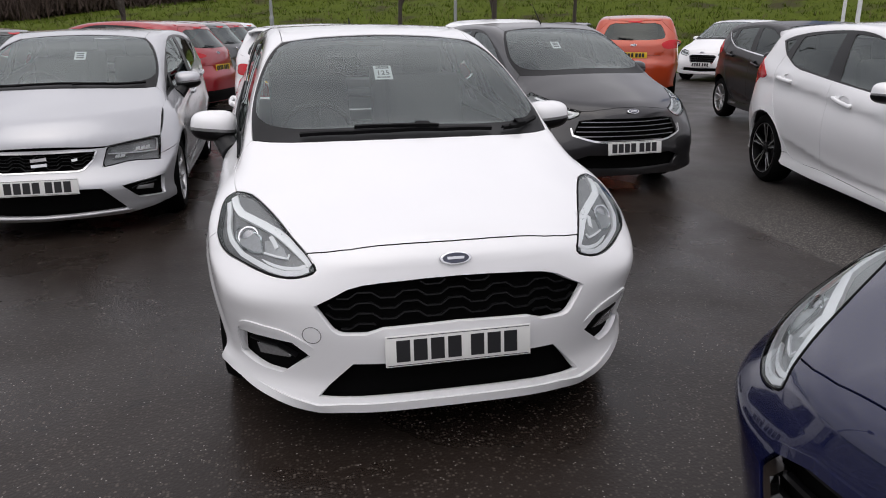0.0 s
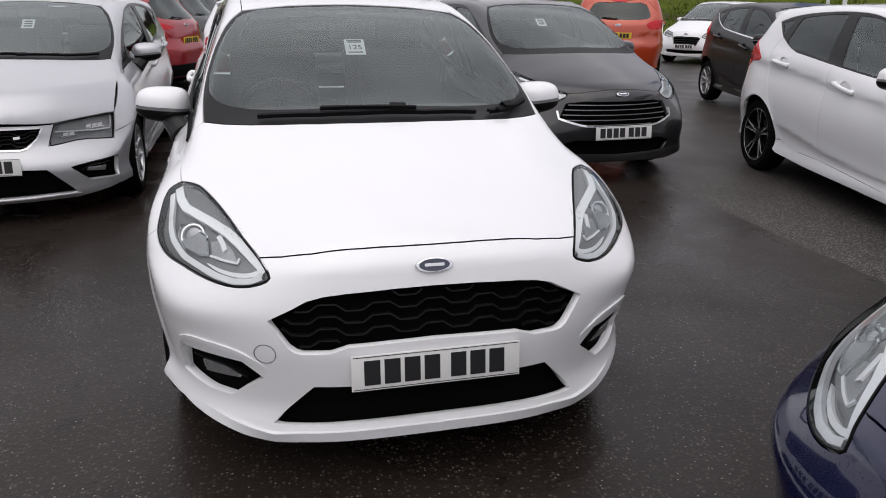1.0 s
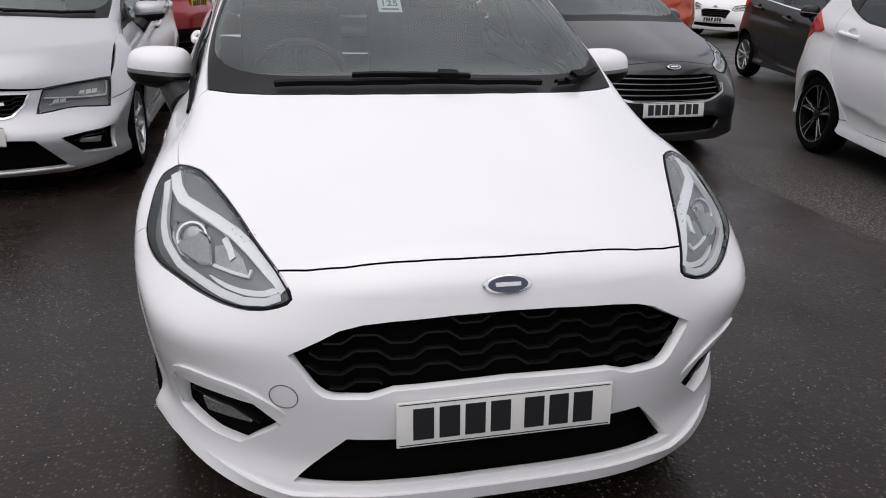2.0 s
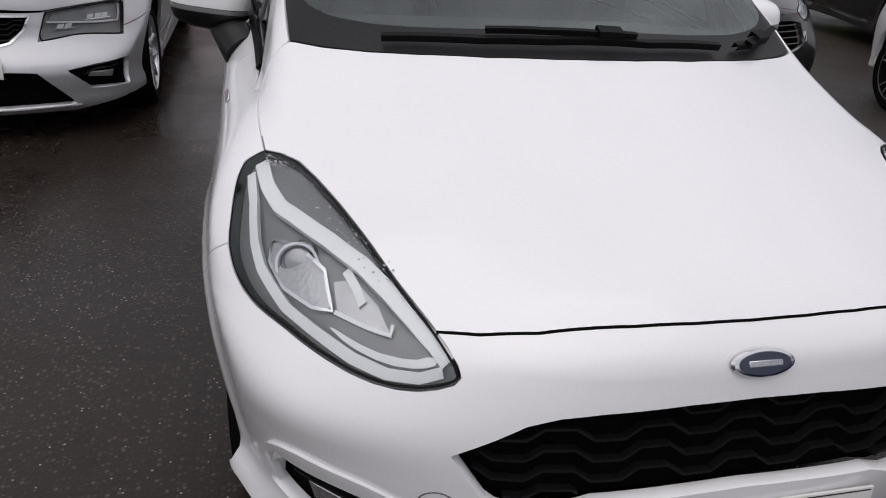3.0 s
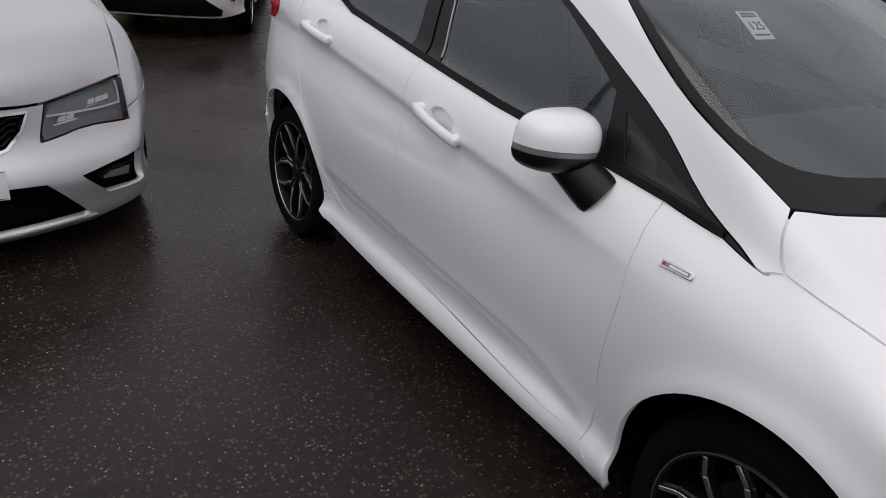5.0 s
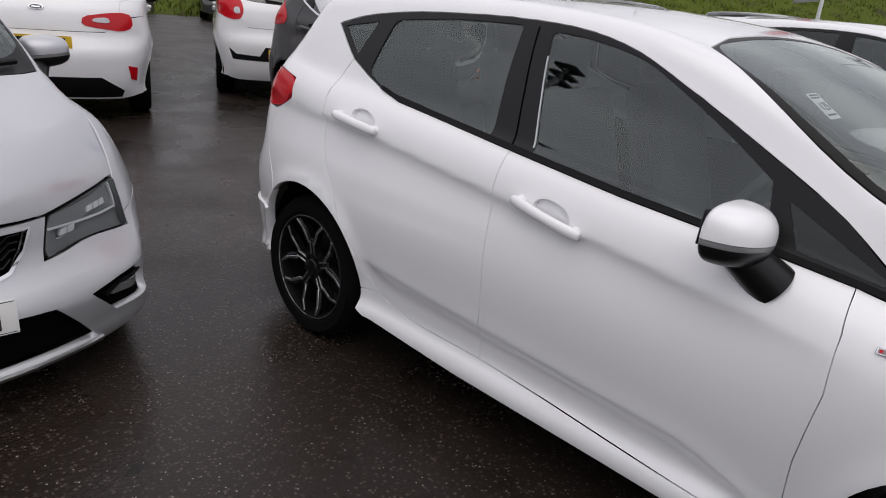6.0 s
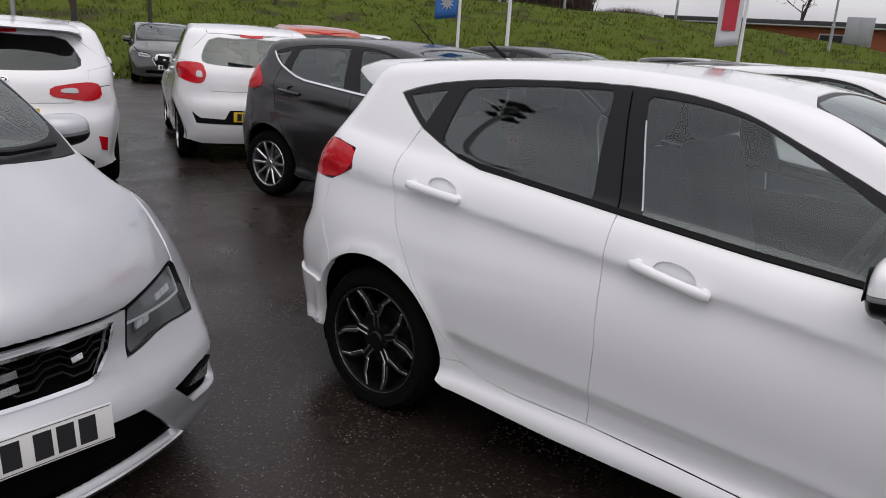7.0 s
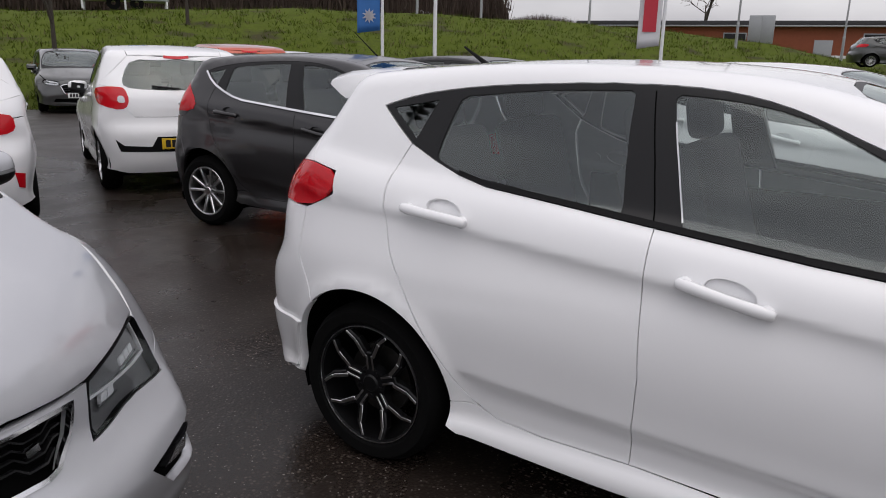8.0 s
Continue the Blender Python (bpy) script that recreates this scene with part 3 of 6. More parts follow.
def swept_lamp(k, lamp, front, step):
    """The headlight of the white hatchback: two light guides, a lens in a bright pod, reflectors, an indicator."""
    upper = T((0.751, 0.672), (0.742, 0.600), (0.722, 0.535), (0.697, 0.499), (0.643, 0.421), (0.593, 0.349), (0.556, 0.281), (0.529, 0.224)) + F((0.503, 0.718), (0.488, 0.701))
    lower = T((0.772, 0.650), (0.770, 0.574)) + S((0.483, 0.757), (0.425, 0.733)) + F((0.725, 0.703), (0.675, 0.688), (0.627, 0.675), (0.579, 0.669), (0.531, 0.674), (0.497, 0.688))
    edge = T((0.520, 0.222), (0.529, 0.256), (0.552, 0.308), (0.587, 0.400), (0.626, 0.498), (0.660, 0.578), (0.688, 0.632), (0.716, 0.662), (0.738, 0.682))
    k.panel("lamp_housing", "nose", [upper[:8] + edge], LAMPGREY, sides=2, off=-0.018, depth=0, gap=0.002)
    k.strip("light_guide", "nose", upper, 0.022, DRL, sides=2, off=-0.005, depth=0.014)
    k.strip("light_guide", "nose", lower, 0.015, DRL, sides=2, off=-0.005, depth=0.012)
    pod = T((0.743, 0.476), (0.700, 0.440), (0.657, 0.369)) + F((0.653, 0.721), (0.685, 0.716), (0.729, 0.724)) + S((0.435, 0.746))
    k.panel("lens_pod", "nose", [pod], LAMPPOD, sides=2, off=-0.018, depth=0.02, gap=0, turns=1)
    k.strip("pod_edge", "nose", pod + pod[:1], 0.005, CHROME, sides=2, off=-0.014, depth=0.006)
    k.panel("reflector", "nose", [F((0.646, 0.752), (0.610, 0.760), (0.580, 0.742), (0.569, 0.718), (0.646, 0.722))], LAMPPOD, sides=2, off=-0.020, depth=0.01, gap=0)
    k.strip("reflector_edge", "nose", T((0.622, 0.356)) + F((0.610, 0.752), (0.604, 0.738)), 0.012, DRL, sides=2, off=-0.016, depth=0.006)
    k.strip("reflector_edge", "nose", F((0.650, 0.721), (0.606, 0.717), (0.569, 0.716), (0.562, 0.728)), 0.006, DRL, sides=2, off=-0.015, depth=0.006)
    k.panel("lower_reflector", "nose", [F((0.668, 0.705), (0.600, 0.691), (0.540, 0.694), (0.512, 0.706), (0.503, 0.697), (0.531, 0.685), (0.580, 0.680), (0.635, 0.688))], DRL, sides=2, off=-0.014, depth=0.01, gap=0, turns=1)
    p, = k.p3(("top", 0.706, 0.410))
    nrm = Vector(k.shell.normal(p[None])[0])
    for s in (1, -1):
        way = Vector((nrm.x * s * 0.6, -0.75, nrm.z * 0.5)).normalized()
        c = Vector((p[0] * s, p[1], p[2])) - Vector((nrm.x * s, nrm.y, nrm.z)) * 0.026
        turn = Matrix.Translation(c) @ way.to_track_quat("X", "Z").to_matrix().to_4x4()
        ball = bmesh.new()
        bmesh.ops.create_uvsphere(ball, u_segments=24, v_segments=14, radius=0.031)
        bmesh.ops.transform(ball, matrix=turn @ Matrix.Diagonal((0.38, 1, 1, 1)), verts=ball.verts)
        part("projector_lens", ball, LAMPEYE, k.car)
        rim = lathe([(0.002, 0.031), (0.008, 0.034), (0.008, 0.039), (-0.012, 0.043)], 28)
        bmesh.ops.transform(rim, matrix=turn, verts=rim.verts)
        part("lens_ring", rim, CHROME, k.car)


def boxed_lamp(k, lamp, front, step):
    """The silver car's headlight: a dark box crossed by a bright line, with square lamps above and below it."""
    c = k.to_uv("nose", k.p3(front["lower"][-1], front["edge"][0], front["edge"][-1], front["outer"][-1]))

    def q(s, t):
        return tuple((1 - s) * ((1 - t) * c[0] + t * c[1]) + s * ((1 - t) * c[3] + t * c[2]))
    flip = np.array([-1, 1])
    for side in (1, -1):
        m = lambda *pts: [tuple(np.array(q(*p)) * ((side, 1))) for p in pts]
        k.panel("lamp_housing", "nose", [m((0.06, 0.62), (0.10, 0.92), (0.90, 0.90), (0.93, 0.32), (0.5, 0.48))], LAMPGREY, off=-0.022, depth=0.01, gap=0)
        k.strip("light_guide", "nose", m((0.05, 0.64), (0.35, 0.50), (0.7, 0.34), (0.93, 0.27)), 0.008, DRL, off=-0.012, depth=0.01)
        k.strip("light_guide", "nose", m((0.93, 0.24), (0.94, 0.6), (0.93, 0.9)), 0.006, DRL, off=-0.012, depth=0.01)
        for s0, t0 in ((0.18, 0.36), (0.27, 0.34), (0.52, 0.56), (0.62, 0.54), (0.71, 0.52)):
            k.panel("lamp_cell", "nose", [m((s0, t0), (s0 + 0.075, t0 - 0.01), (s0 + 0.08, t0 + 0.13), (s0 + 0.01, t0 + 0.14))], DRL, off=-0.014, depth=0.012, gap=0)
        k.strip("cell_edge", "nose", m((0.14, 0.33), (0.38, 0.30)), 0.004, CHROME, off=-0.012, depth=0.01)
        k.strip("cell_edge", "nose", m((0.48, 0.52), (0.82, 0.46)), 0.004, CHROME, off=-0.012, depth=0.01)


# Each front: the bonnet's front seam from the middle outwards, the edge shared by bonnet and lamp, the lamp's edge on the wing and on the bumper, and the openings.
WHITE_FRONT = dict(
    seam=T((0, 0.109), (0.1, 0.111), (0.2, 0.118), (0.35, 0.138), (0.435, 0.161)),
    edge=T((0.498, 0.188), (0.521, 0.242), (0.544, 0.298), (0.578, 0.390), (0.617, 0.490), (0.651, 0.572), (0.680, 0.634), (0.711, 0.672), (0.743, 0.699)),
    outer=S((0.690, 0.832), (0.655, 0.812), (0.575, 0.772), (0.515, 0.738)),
    lower=S((0.455, 0.713), (0.41, 0.698), (0.372, 0.689)) + F((0.727, 0.680), (0.693, 0.671), (0.661, 0.664), (0.628, 0.658), (0.597, 0.655), (0.565, 0.655), (0.533, 0.659), (0.504, 0.667), (0.482, 0.676), (0.472, 0.686), (0.475, 0.700), (0.486, 0.716)),
    grille=F((0, 0.655), (0.12, 0.653), (0.26, 0.646), (0.326, 0.639), (0.376, 0.626), (0.42, 0.603), (0.486, 0.570), (0.46, 0.530), (0.433, 0.490), (0.415, 0.476), (0.396, 0.472), (0.318, 0.473), (0.285, 0.484), (0.262, 0.492), (0.125, 0.497), (0, 0.500)),
    intake=F((0, 0.357), (0.365, 0.357), (0.488, 0.228), (0.25, 0.236), (0, 0.238)),
    fog=F((0.750, 0.427), (0.65, 0.428), (0.57, 0.424), (0.512, 0.379), (0.609, 0.294), (0.672, 0.296), (0.755, 0.322)), plate_z=0.414, badge_z=0.714, rows=5, lamp_fit=swept_lamp, bucket=LAMPDARK, deep=0.024)
SILVER_FRONT = dict(
    seam=F((0, 0.640), (0.2, 0.638), (0.33, 0.632)),
    edge=F((0.42, 0.632), (0.50, 0.645), (0.577, 0.655), (0.66, 0.663)) + S((0.515, 0.668)),
    outer=S((0.463, 0.599), (0.423, 0.545)), lower=S((0.388, 0.506)) + F((0.69, 0.510), (0.60, 0.519), (0.53, 0.518), (0.454, 0.505), (0.385, 0.497)),
    grille=F((0, 0.620), (0.24, 0.619), (0.355, 0.614), (0.325, 0.548), (0.27, 0.492), (0.235, 0.483), (0.143, 0.486), (0, 0.489)),
    intake=F((0, 0.360), (0.27, 0.366), (0.38, 0.358), (0.53, 0.186), (0.25, 0.178), (0, 0.172)),
    fog=F((0.51, 0.364), (0.63, 0.385), (0.77, 0.405), (0.765, 0.268), (0.605, 0.266)), bottom=S((0.50, 0.20)) + F((0.76, 0.205), (0.64, 0.172), (0.52, 0.148), (0, 0.142)),
    plate_z=0.393, rows=6, lamp_fit=boxed_lamp, bucket=LAMPDARK)
MARK7 = dict(
    seam=T((0, 0.115), (0.2, 0.135), (0.34, 0.17)), edge=T((0.43, 0.215), (0.52, 0.31), (0.60, 0.45), (0.66, 0.60), (0.70, 0.72)),
    outer=S((0.66, 0.80), (0.58, 0.75), (0.50, 0.715)), lower=S((0.42, 0.685)) + F((0.62, 0.655), (0.53, 0.668), (0.46, 0.70)),
    grille=F((0, 0.68), (0.33, 0.678), (0.46, 0.66), (0.525, 0.54), (0.36, 0.49), (0.30, 0.485), (0, 0.48)),
    intake=F((0, 0.37), (0.40, 0.37), (0.52, 0.33), (0.45, 0.26), (0, 0.255)), plate_z=0.435, rows=5)
SLIM_FRONT = dict(
    seam=T((0, 0.115), (0.2, 0.135), (0.34, 0.17)), edge=T((0.43, 0.215), (0.55, 0.32), (0.66, 0.45)),
    outer=S((0.46, 0.725), (0.42, 0.69)), lower=S((0.36, 0.655)) + F((0.58, 0.635), (0.46, 0.62), (0.38, 0.65)),
    grille=F((0, 0.66), (0.30, 0.655), (0.37, 0.62), (0.30, 0.46), (0.2, 0.43), (0, 0.42)),
    intake=F((0, 0.33), (0.50, 0.34), (0.55, 0.27), (0, 0.25)), plate_z=0.42, rows=5)


def cup(y, z):
    """The outline of the shallow cup behind a door handle."""
    return S(*[(y + 0.066 * math.cos(a) - 0.02 * math.sin(a) * 0.3, z + 0.030 * math.sin(a) + 0.012 * math.cos(a)) for a in np.linspace(0, 2 * np.pi, 17)[:-1]])


def hatchback(name, label, colour, step=0.03, warp=None, spec=None, front=None, rear=None, panes=(PANE, PANE), wheel=None, wheel_r=0.304, inside_fit=True, steer=-1, handle=None, category="car"):
    """A five-door car at the origin, nose towards -y."""
    car = tagged(new(name), label, category)
    shell = Shell(**(spec or HATCH))
    k = Skin(shell, car, step, warp)
    front = front or WHITE_FRONT
    edge, outer, lower = fine(front["edge"]), front["outer"], front["lower"]
    seam = fine(front["seam"] + edge[:1], 5)[:-1]
    lamp = edge + outer + lower
    link = fine([outer[-1], ("side", 0.638, 0.605)], 7)[1:-1]
    # Body panels
    bumper = seam + edge[:1] + lower[::-1] + outer[-1:] + link + S(*arc(W0, ARCH, 124, 187, 13)) + front.get("bottom", S((0.50, 0.24)) + F((0.765, 0.228), (0.71, 0.206), (0.62, 0.192), (0.49, 0.174), (0.2, 0.187), (0, 0.189)))
    holes = [both(front[h]) for h in ("grille", "intake") if h in front]
    for h in ("fog",):
        if h in front:
            holes += [front[h], other(front[h])]
    k.panel("front_bumper", "nose", [bumper] + holes, colour, mirror=True, depth=0.03)
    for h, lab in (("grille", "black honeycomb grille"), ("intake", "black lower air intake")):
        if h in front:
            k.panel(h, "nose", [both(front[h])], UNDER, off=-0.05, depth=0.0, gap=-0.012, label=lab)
    waves(k, front, step)
    k.panel("bonnet", "top", [seam + edge + T(*BONNET_SIDE) + T(*BRANCH) + T((0.675, 1.03)) + T(*SCUTTLE)], colour, mirror=True)
    k.strip("bonnet_flange", "top", BONNET_SIDE + BRANCH, 0.04, colour, off=-0.007, depth=0.002)
    k.strip("bonnet_flange", "top", [(-x, y) for x, y in BONNET_SIDE + BRANCH], 0.04, colour, off=-0.007, depth=0.002)
    wing = S(*arc(W0, ARCH, -8, 124, 26)) + link[::-1] + outer[::-1] + edge[-1:] + T(*BONNET_SIDE) + S((1.0, 0.8875), (1.026, 0.891), (1.12, 0.912)) + S(*DOOR_FRONT[::-1]) + S((1.235, 0.188), (1.195, 0.19))
    k.panel("front_wing", "nose", [wing], colour, sides=2)
    k.panel("front_door", "side", [S(*DOOR_FRONT) + S(*BELT[2:5]) + S(*DOOR_MID[::-1]) + S(*SILL_TOP[2:0:-1]), cup(2.085, 0.895)], colour, sides=2, depth=0.024, step=min(step, max(0.014, 0.7 * step)))
    for y, z in ((2.085, 0.895), (2.98, 0.998)):
        k.panel("handle_cup", "side", [cup(y, z)], colour, sides=2, off=-0.017, depth=0, gap=-0.003)
    k.panel("rear_door", "side", [S(*DOOR_MID) + S(*BELT[5:]) + S(*REAR_DOOR[-2::-1]) + S(SILL_TOP[4]), cup(2.98, 0.998)], colour, sides=2, depth=0.024, step=min(step, max(0.014, 0.7 * step)))
    k.panel("sill", "side", [S((1.235, 0.188)) + S(*SILL_TOP) + S((2.86, 0.352), (2.934, 0.345), (2.940, 0.26), (2.90, 0.238), (2.4, 0.212), (1.8, 0.203))], colour, sides=2)
    quarter = S((1.0, 0.8875)) + T(BONNET_SIDE[-1]) + T(*BRANCH) + T(*SCREEN_EDGE) + T(*ROOF_EDGE) + S((3.60, 1.2), (3.57, 1.10), (3.449, 1.077), (3.448, 0.998), (3.60, 0.93), (3.62, 0.75)) + S(*arc(W1, ARCH, 48, 175, 27)) + S((2.86, 0.352)) + S(*REAR_DOOR[1:]) + S(*DLO_TOP)
    k.panel("body_side", "cabin", [quarter], colour, sides=2)
    k.panel("roof", "top", [T((0, 1.93), (0.3, 1.915), (0.51, 1.865)) + T(*ROOF_EDGE) + T((0.3, 3.60), (0, 3.62))], colour, mirror=True)
    # Glass
    hole = T(*curve([(0, 0.955), (0.2, 0.968), (0.4, 1.01), (0.53, 1.062), (0.61, 1.118), (0.648, 1.18), (0.657, 1.26), (0.627, 1.47), (0.567, 1.67), (0.50, 1.825), (0.45, 1.868), (0.3, 1.888), (0, 1.9)], 3))
    k.panel("screen_border", "top", [T(*[(x, y + 0.006) for x, y in SCUTTLE[::-1]]) + T(*SCREEN_EDGE) + T((0.3, 1.915), (0, 1.93)), both(hole)], SCREENEDGE, mirror=True, off=-0.003)
    pane = k.panel("windscreen", "top", [both(hole)], SCREEN, off=-0.004, depth=0, gap=-0.004, turns=1)
    frame_loop = S(*DLO_TOP[::-1]) + S(*BELT[::-1])
    # The quarter light's dark tint stands in for dark reflections in clear glass.
    panes_at = [("quarter_light", S((1.20, 0.946), (1.435, 0.973), (1.49, 1.075)), DARKGLASS),
                ("front_window", S((2.243, 1.036), (2.333, 1.372)) + S(*curve([(2.32, 1.384), (2.18, 1.374), (2.0, 1.340), (1.85, 1.275), (1.65, 1.172), (1.545, 1.11)])) + S((1.505, 0.970), (1.71, 0.977), (1.92, 0.998)), panes[0]),
                ("rear_window", S((2.42, 1.053), (2.452, 1.380)) + S(*curve([(2.466, 1.391), (2.72, 1.381), (2.995, 1.352)])) + S((3.018, 1.338), (3.062, 1.165)) + S(*curve([(3.055, 1.148), (2.99, 1.122), (2.77, 1.090)])), panes[1]),
                ("rear_quarter_light", S((3.10, 1.335), (3.265, 1.303), (3.155, 1.208)), panes[1])]
    k.panel("window_frame", "cabin", [frame_loop] + [q for _, q, _ in panes_at], GLOSSBLACK, sides=2, off=-0.002, gap=0.001)
    for n, q, mat in panes_at:
        k.panel(n, "cabin", [q], mat, sides=2, off=-0.006, depth=0, gap=-0.003)
    # Tail
    tail = T((0, 3.62), (0.3, 3.60), (0.49, 3.56)) + S((3.60, 1.2), (3.57, 1.10)) + R((0.62, 1.06), (0.60, 0.92), (0.50, 0.80), (0, 0.80))
    back = R((0, 1.345), (0.38, 1.335), (0.48, 1.305), (0.53, 1.24), (0.575, 1.15), (0.57, 1.10), (0.52, 1.075), (0.40, 1.062), (0, 1.055))
    k.panel("tailgate", "stern", [tail, both(back)], colour, mirror=True)
    k.panel("rear_screen", "stern", [both(back)], panes[1], off=-0.005, depth=0, gap=-0.003)
    light = S((3.57, 1.10), (3.449, 1.077), (3.448, 0.998), (3.60, 0.93)) + R((0.68, 0.93), (0.60, 0.93), (0.62, 1.06))
    if rear and "light" in rear:
        k.panel("tail_corner", "stern", [light], colour, sides=2, off=-0.001, gap=0.001)
        light = rear["light"]
    k.panel("tail_light", "stern", [light], REDLENS, sides=2, off=0.004, gap=0.001, turns=1)
    k.panel("rear_bumper", "stern", [R((0, 0.80), (0.50, 0.80), (0.60, 0.92), (0.68, 0.925)) + S((3.60, 0.93), (3.62, 0.75)) + S(*arc(W1, ARCH, 48, -8, 13)) + S((3.8, 0.25)) + R((0.6, 0.22), (0, 0.22))], colour, mirror=True, depth=0.03)
    # Lamps
    k.panel("lamp_bucket", "nose", [lamp], front.get("bucket", LAMPGREY), sides=2, off=-front.get("deep", 0.035), depth=0, gap=-0.006)
    k.panel("headlight", "nose", [lamp], LENS, sides=2, off=0.001, depth=0, gap=0.003)
    rim = rounded(k.to_uv("nose", k.p3(*lamp)), 1)
    k.strip("lamp_seal", "nose", [tuple(q) for q in shrunk(np.concatenate([rim, rim[:1]]), 0.003)], 0.0030, BLACK, sides=2, off=0.0015, depth=0.03)
    front.get("lamp_fit", lamp_inside)(k, lamp, front, step)
    fascia(k, front, rear or {}, step)
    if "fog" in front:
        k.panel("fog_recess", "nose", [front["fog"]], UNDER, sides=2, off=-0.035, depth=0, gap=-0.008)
    # Dark inner body, so that gaps and arches show no daylight
    ys = lambda y, z=0.5: k.warp("side", y, z)[0]
    wx = k.warp("top", 1.0, 1.0)[0]
    def block(n, x, y0, y1, z0, z1):
        part(n, box((2 * x * wx, ys(y1) - ys(y0), z1 - z0), (0, (ys(y0) + ys(y1)) / 2, (z0 + z1) / 2), 0.02), UNDER, car)
    block("engine_bay", 0.44, 0.30, 1.0, 0.22, 0.66)
    block("underbody", 0.74, 1.21, 2.93, 0.19, 0.42)
    block("boot_floor", 0.56, 2.93, 3.88, 0.24, 0.72)
    for s in (1, -1):
        for wy, wz in (W0, W1):
            prof = arc((0, 0), ARCH + 0.012, -20, 200, 16)
            vs = [(s * x * wx, ys(wy) + a, 0.31 + b) for a, b in prof for x in (0.45, 0.772)]
            mesh_object("arch_liner", vs, [(2 * i, 2 * i + 1, 2 * i + 3, 2 * i + 2) for i in range(15)], UNDER, car)
    if inside_fit:
        cabin(k, ys, wx, steer)
    if wheel:
        for s in (1, -1):
            for wy, wz in (W0, W1):
                wheel(car, (s * 0.738 * wx, ys(wy), wheel_r), s, wheel_r)
    for s in (1, -1):
        mirror_for(k, s, colour, ys, wx)
        for y0, y1, z0, z1 in ((2.224, 1.967, 0.904, 0.858), (3.135, 2.885, 0.990, 0.968)):
            grip(k, s, y0, y1, z0, z1, handle or colour)
    return car, k


def waves(k, front, step):
    """The bars of the grille: waved ribs, one over the other."""
    z0, z1 = min(q[2] for q in front["grille"]), max(q[2] for q in front["grille"])
    half = max(q[1] for q in front["grille"])
    loop = np.array([q[1:] for q in both(front["grille"])])
    for r in range(front["rows"]):
        z = z0 + (z1 - z0) * (r + 0.6) / front["rows"]
        line, runs = [], []
        period = 0.160
        n = int(2 * half / 0.010)
        for i in range(n + 1):
            x = -half + 2 * half * i / n
            w = (x / period % 1.0) * 4
            up = np.clip((abs(w - 2) - 0.65) / 0.7, 0, 1) * 0.020 if front.get("waved", True) else 0.0
            p = (x, z + up - 0.008)
            if inside(np.array([p]), loop)[0] and inside(np.array([(p[0], p[1] + 0.006)]), loop)[0] and inside(np.array([(p[0], p[1] - 0.010)]), loop)[0]:
                line.append(p)
            elif len(line) > 9:
                runs.append(line)
                line = []
            else:
                line = []
        if len(line) > 9:
            runs.append(line)
        for line in runs:
            k.strip("grille_bar", "front", line, 0.0045 if front.get("waved", True) else front.get("bar", 0.014), front.get("bars", GRILLEBAR), off=-0.018, depth=0.016, step=0.03)


def lamp_inside(k, lamp, front, step):
    """Light guides, a lens and a reflector behind the lamp glass."""
    uv = rounded(k.to_uv("nose", k.p3(*lamp)), 1)
    mid = uv.mean(0)
    ring = shrunk(dense(uv, 0.02), 0.026)
    ring = ring[inside(ring, uv)]
    # Guide along the lower edge and the inner edge
    tip = int(np.argmin(ring[:, 0] + 0.6 * ring[:, 1]))
    n = len(ring)
    path = np.array([ring[(tip + i) % n] for i in range(-int(n * 0.36), int(n * 0.40))])
    for s in (1, -1):
        flip = np.array([s, 1])
        k.strip("light_guide", "nose", path * flip, 0.022, DRL, off=-0.012, depth=0.012)
        inner = np.array([mid + (p - mid) * 0.62 for p in ring[[(tip + i) % n for i in range(-int(n * 0.30), int(n * 0.05))]]])
        k.strip("reflector_edge", "nose", inner * flip, 0.008, CHROME, off=-0.016, depth=0.01)
        at = mid + np.array([0.055, 0.012])
        p = k.to_body("nose", (at * flip)[None])[0]
        nrm = Vector(k.shell.normal(p[None])[0])
        way = Vector((0.25 * s, -1, 0.12)).normalized()
        ball = bmesh.new()
        bmesh.ops.create_uvsphere(ball, u_segments=24, v_segments=14, radius=0.036)
        bmesh.ops.scale(ball, vec=(1, 0.6, 1), verts=ball.verts)
        bmesh.ops.translate(ball, vec=Vector(p) - nrm * 0.03, verts=ball.verts)
        part("projector_lens", ball, LAMPEYE, k.car)
        rim = lathe([(0.0, 0.036), (0.012, 0.04), (0.012, 0.046), (-0.02, 0.05)], 28)
        bmesh.ops.transform(rim, matrix=Matrix.Translation(Vector(p) - nrm * 0.03) @ way.to_track_quat("X", "Z").to_matrix().to_4x4(), verts=rim.verts)
        part("lens_ring", rim, CHROME, k.car)
        spot = mid + (ring[tip] - mid) * 0.55
        k.panel("amber_reflector", "nose", [[tuple((spot + np.array(d)) * flip) for d in ((-0.02, 0.012), (0.02, 0.018), (0.024, -0.006), (-0.012, -0.012))]], AMBER, off=-0.02, depth=0, gap=0)


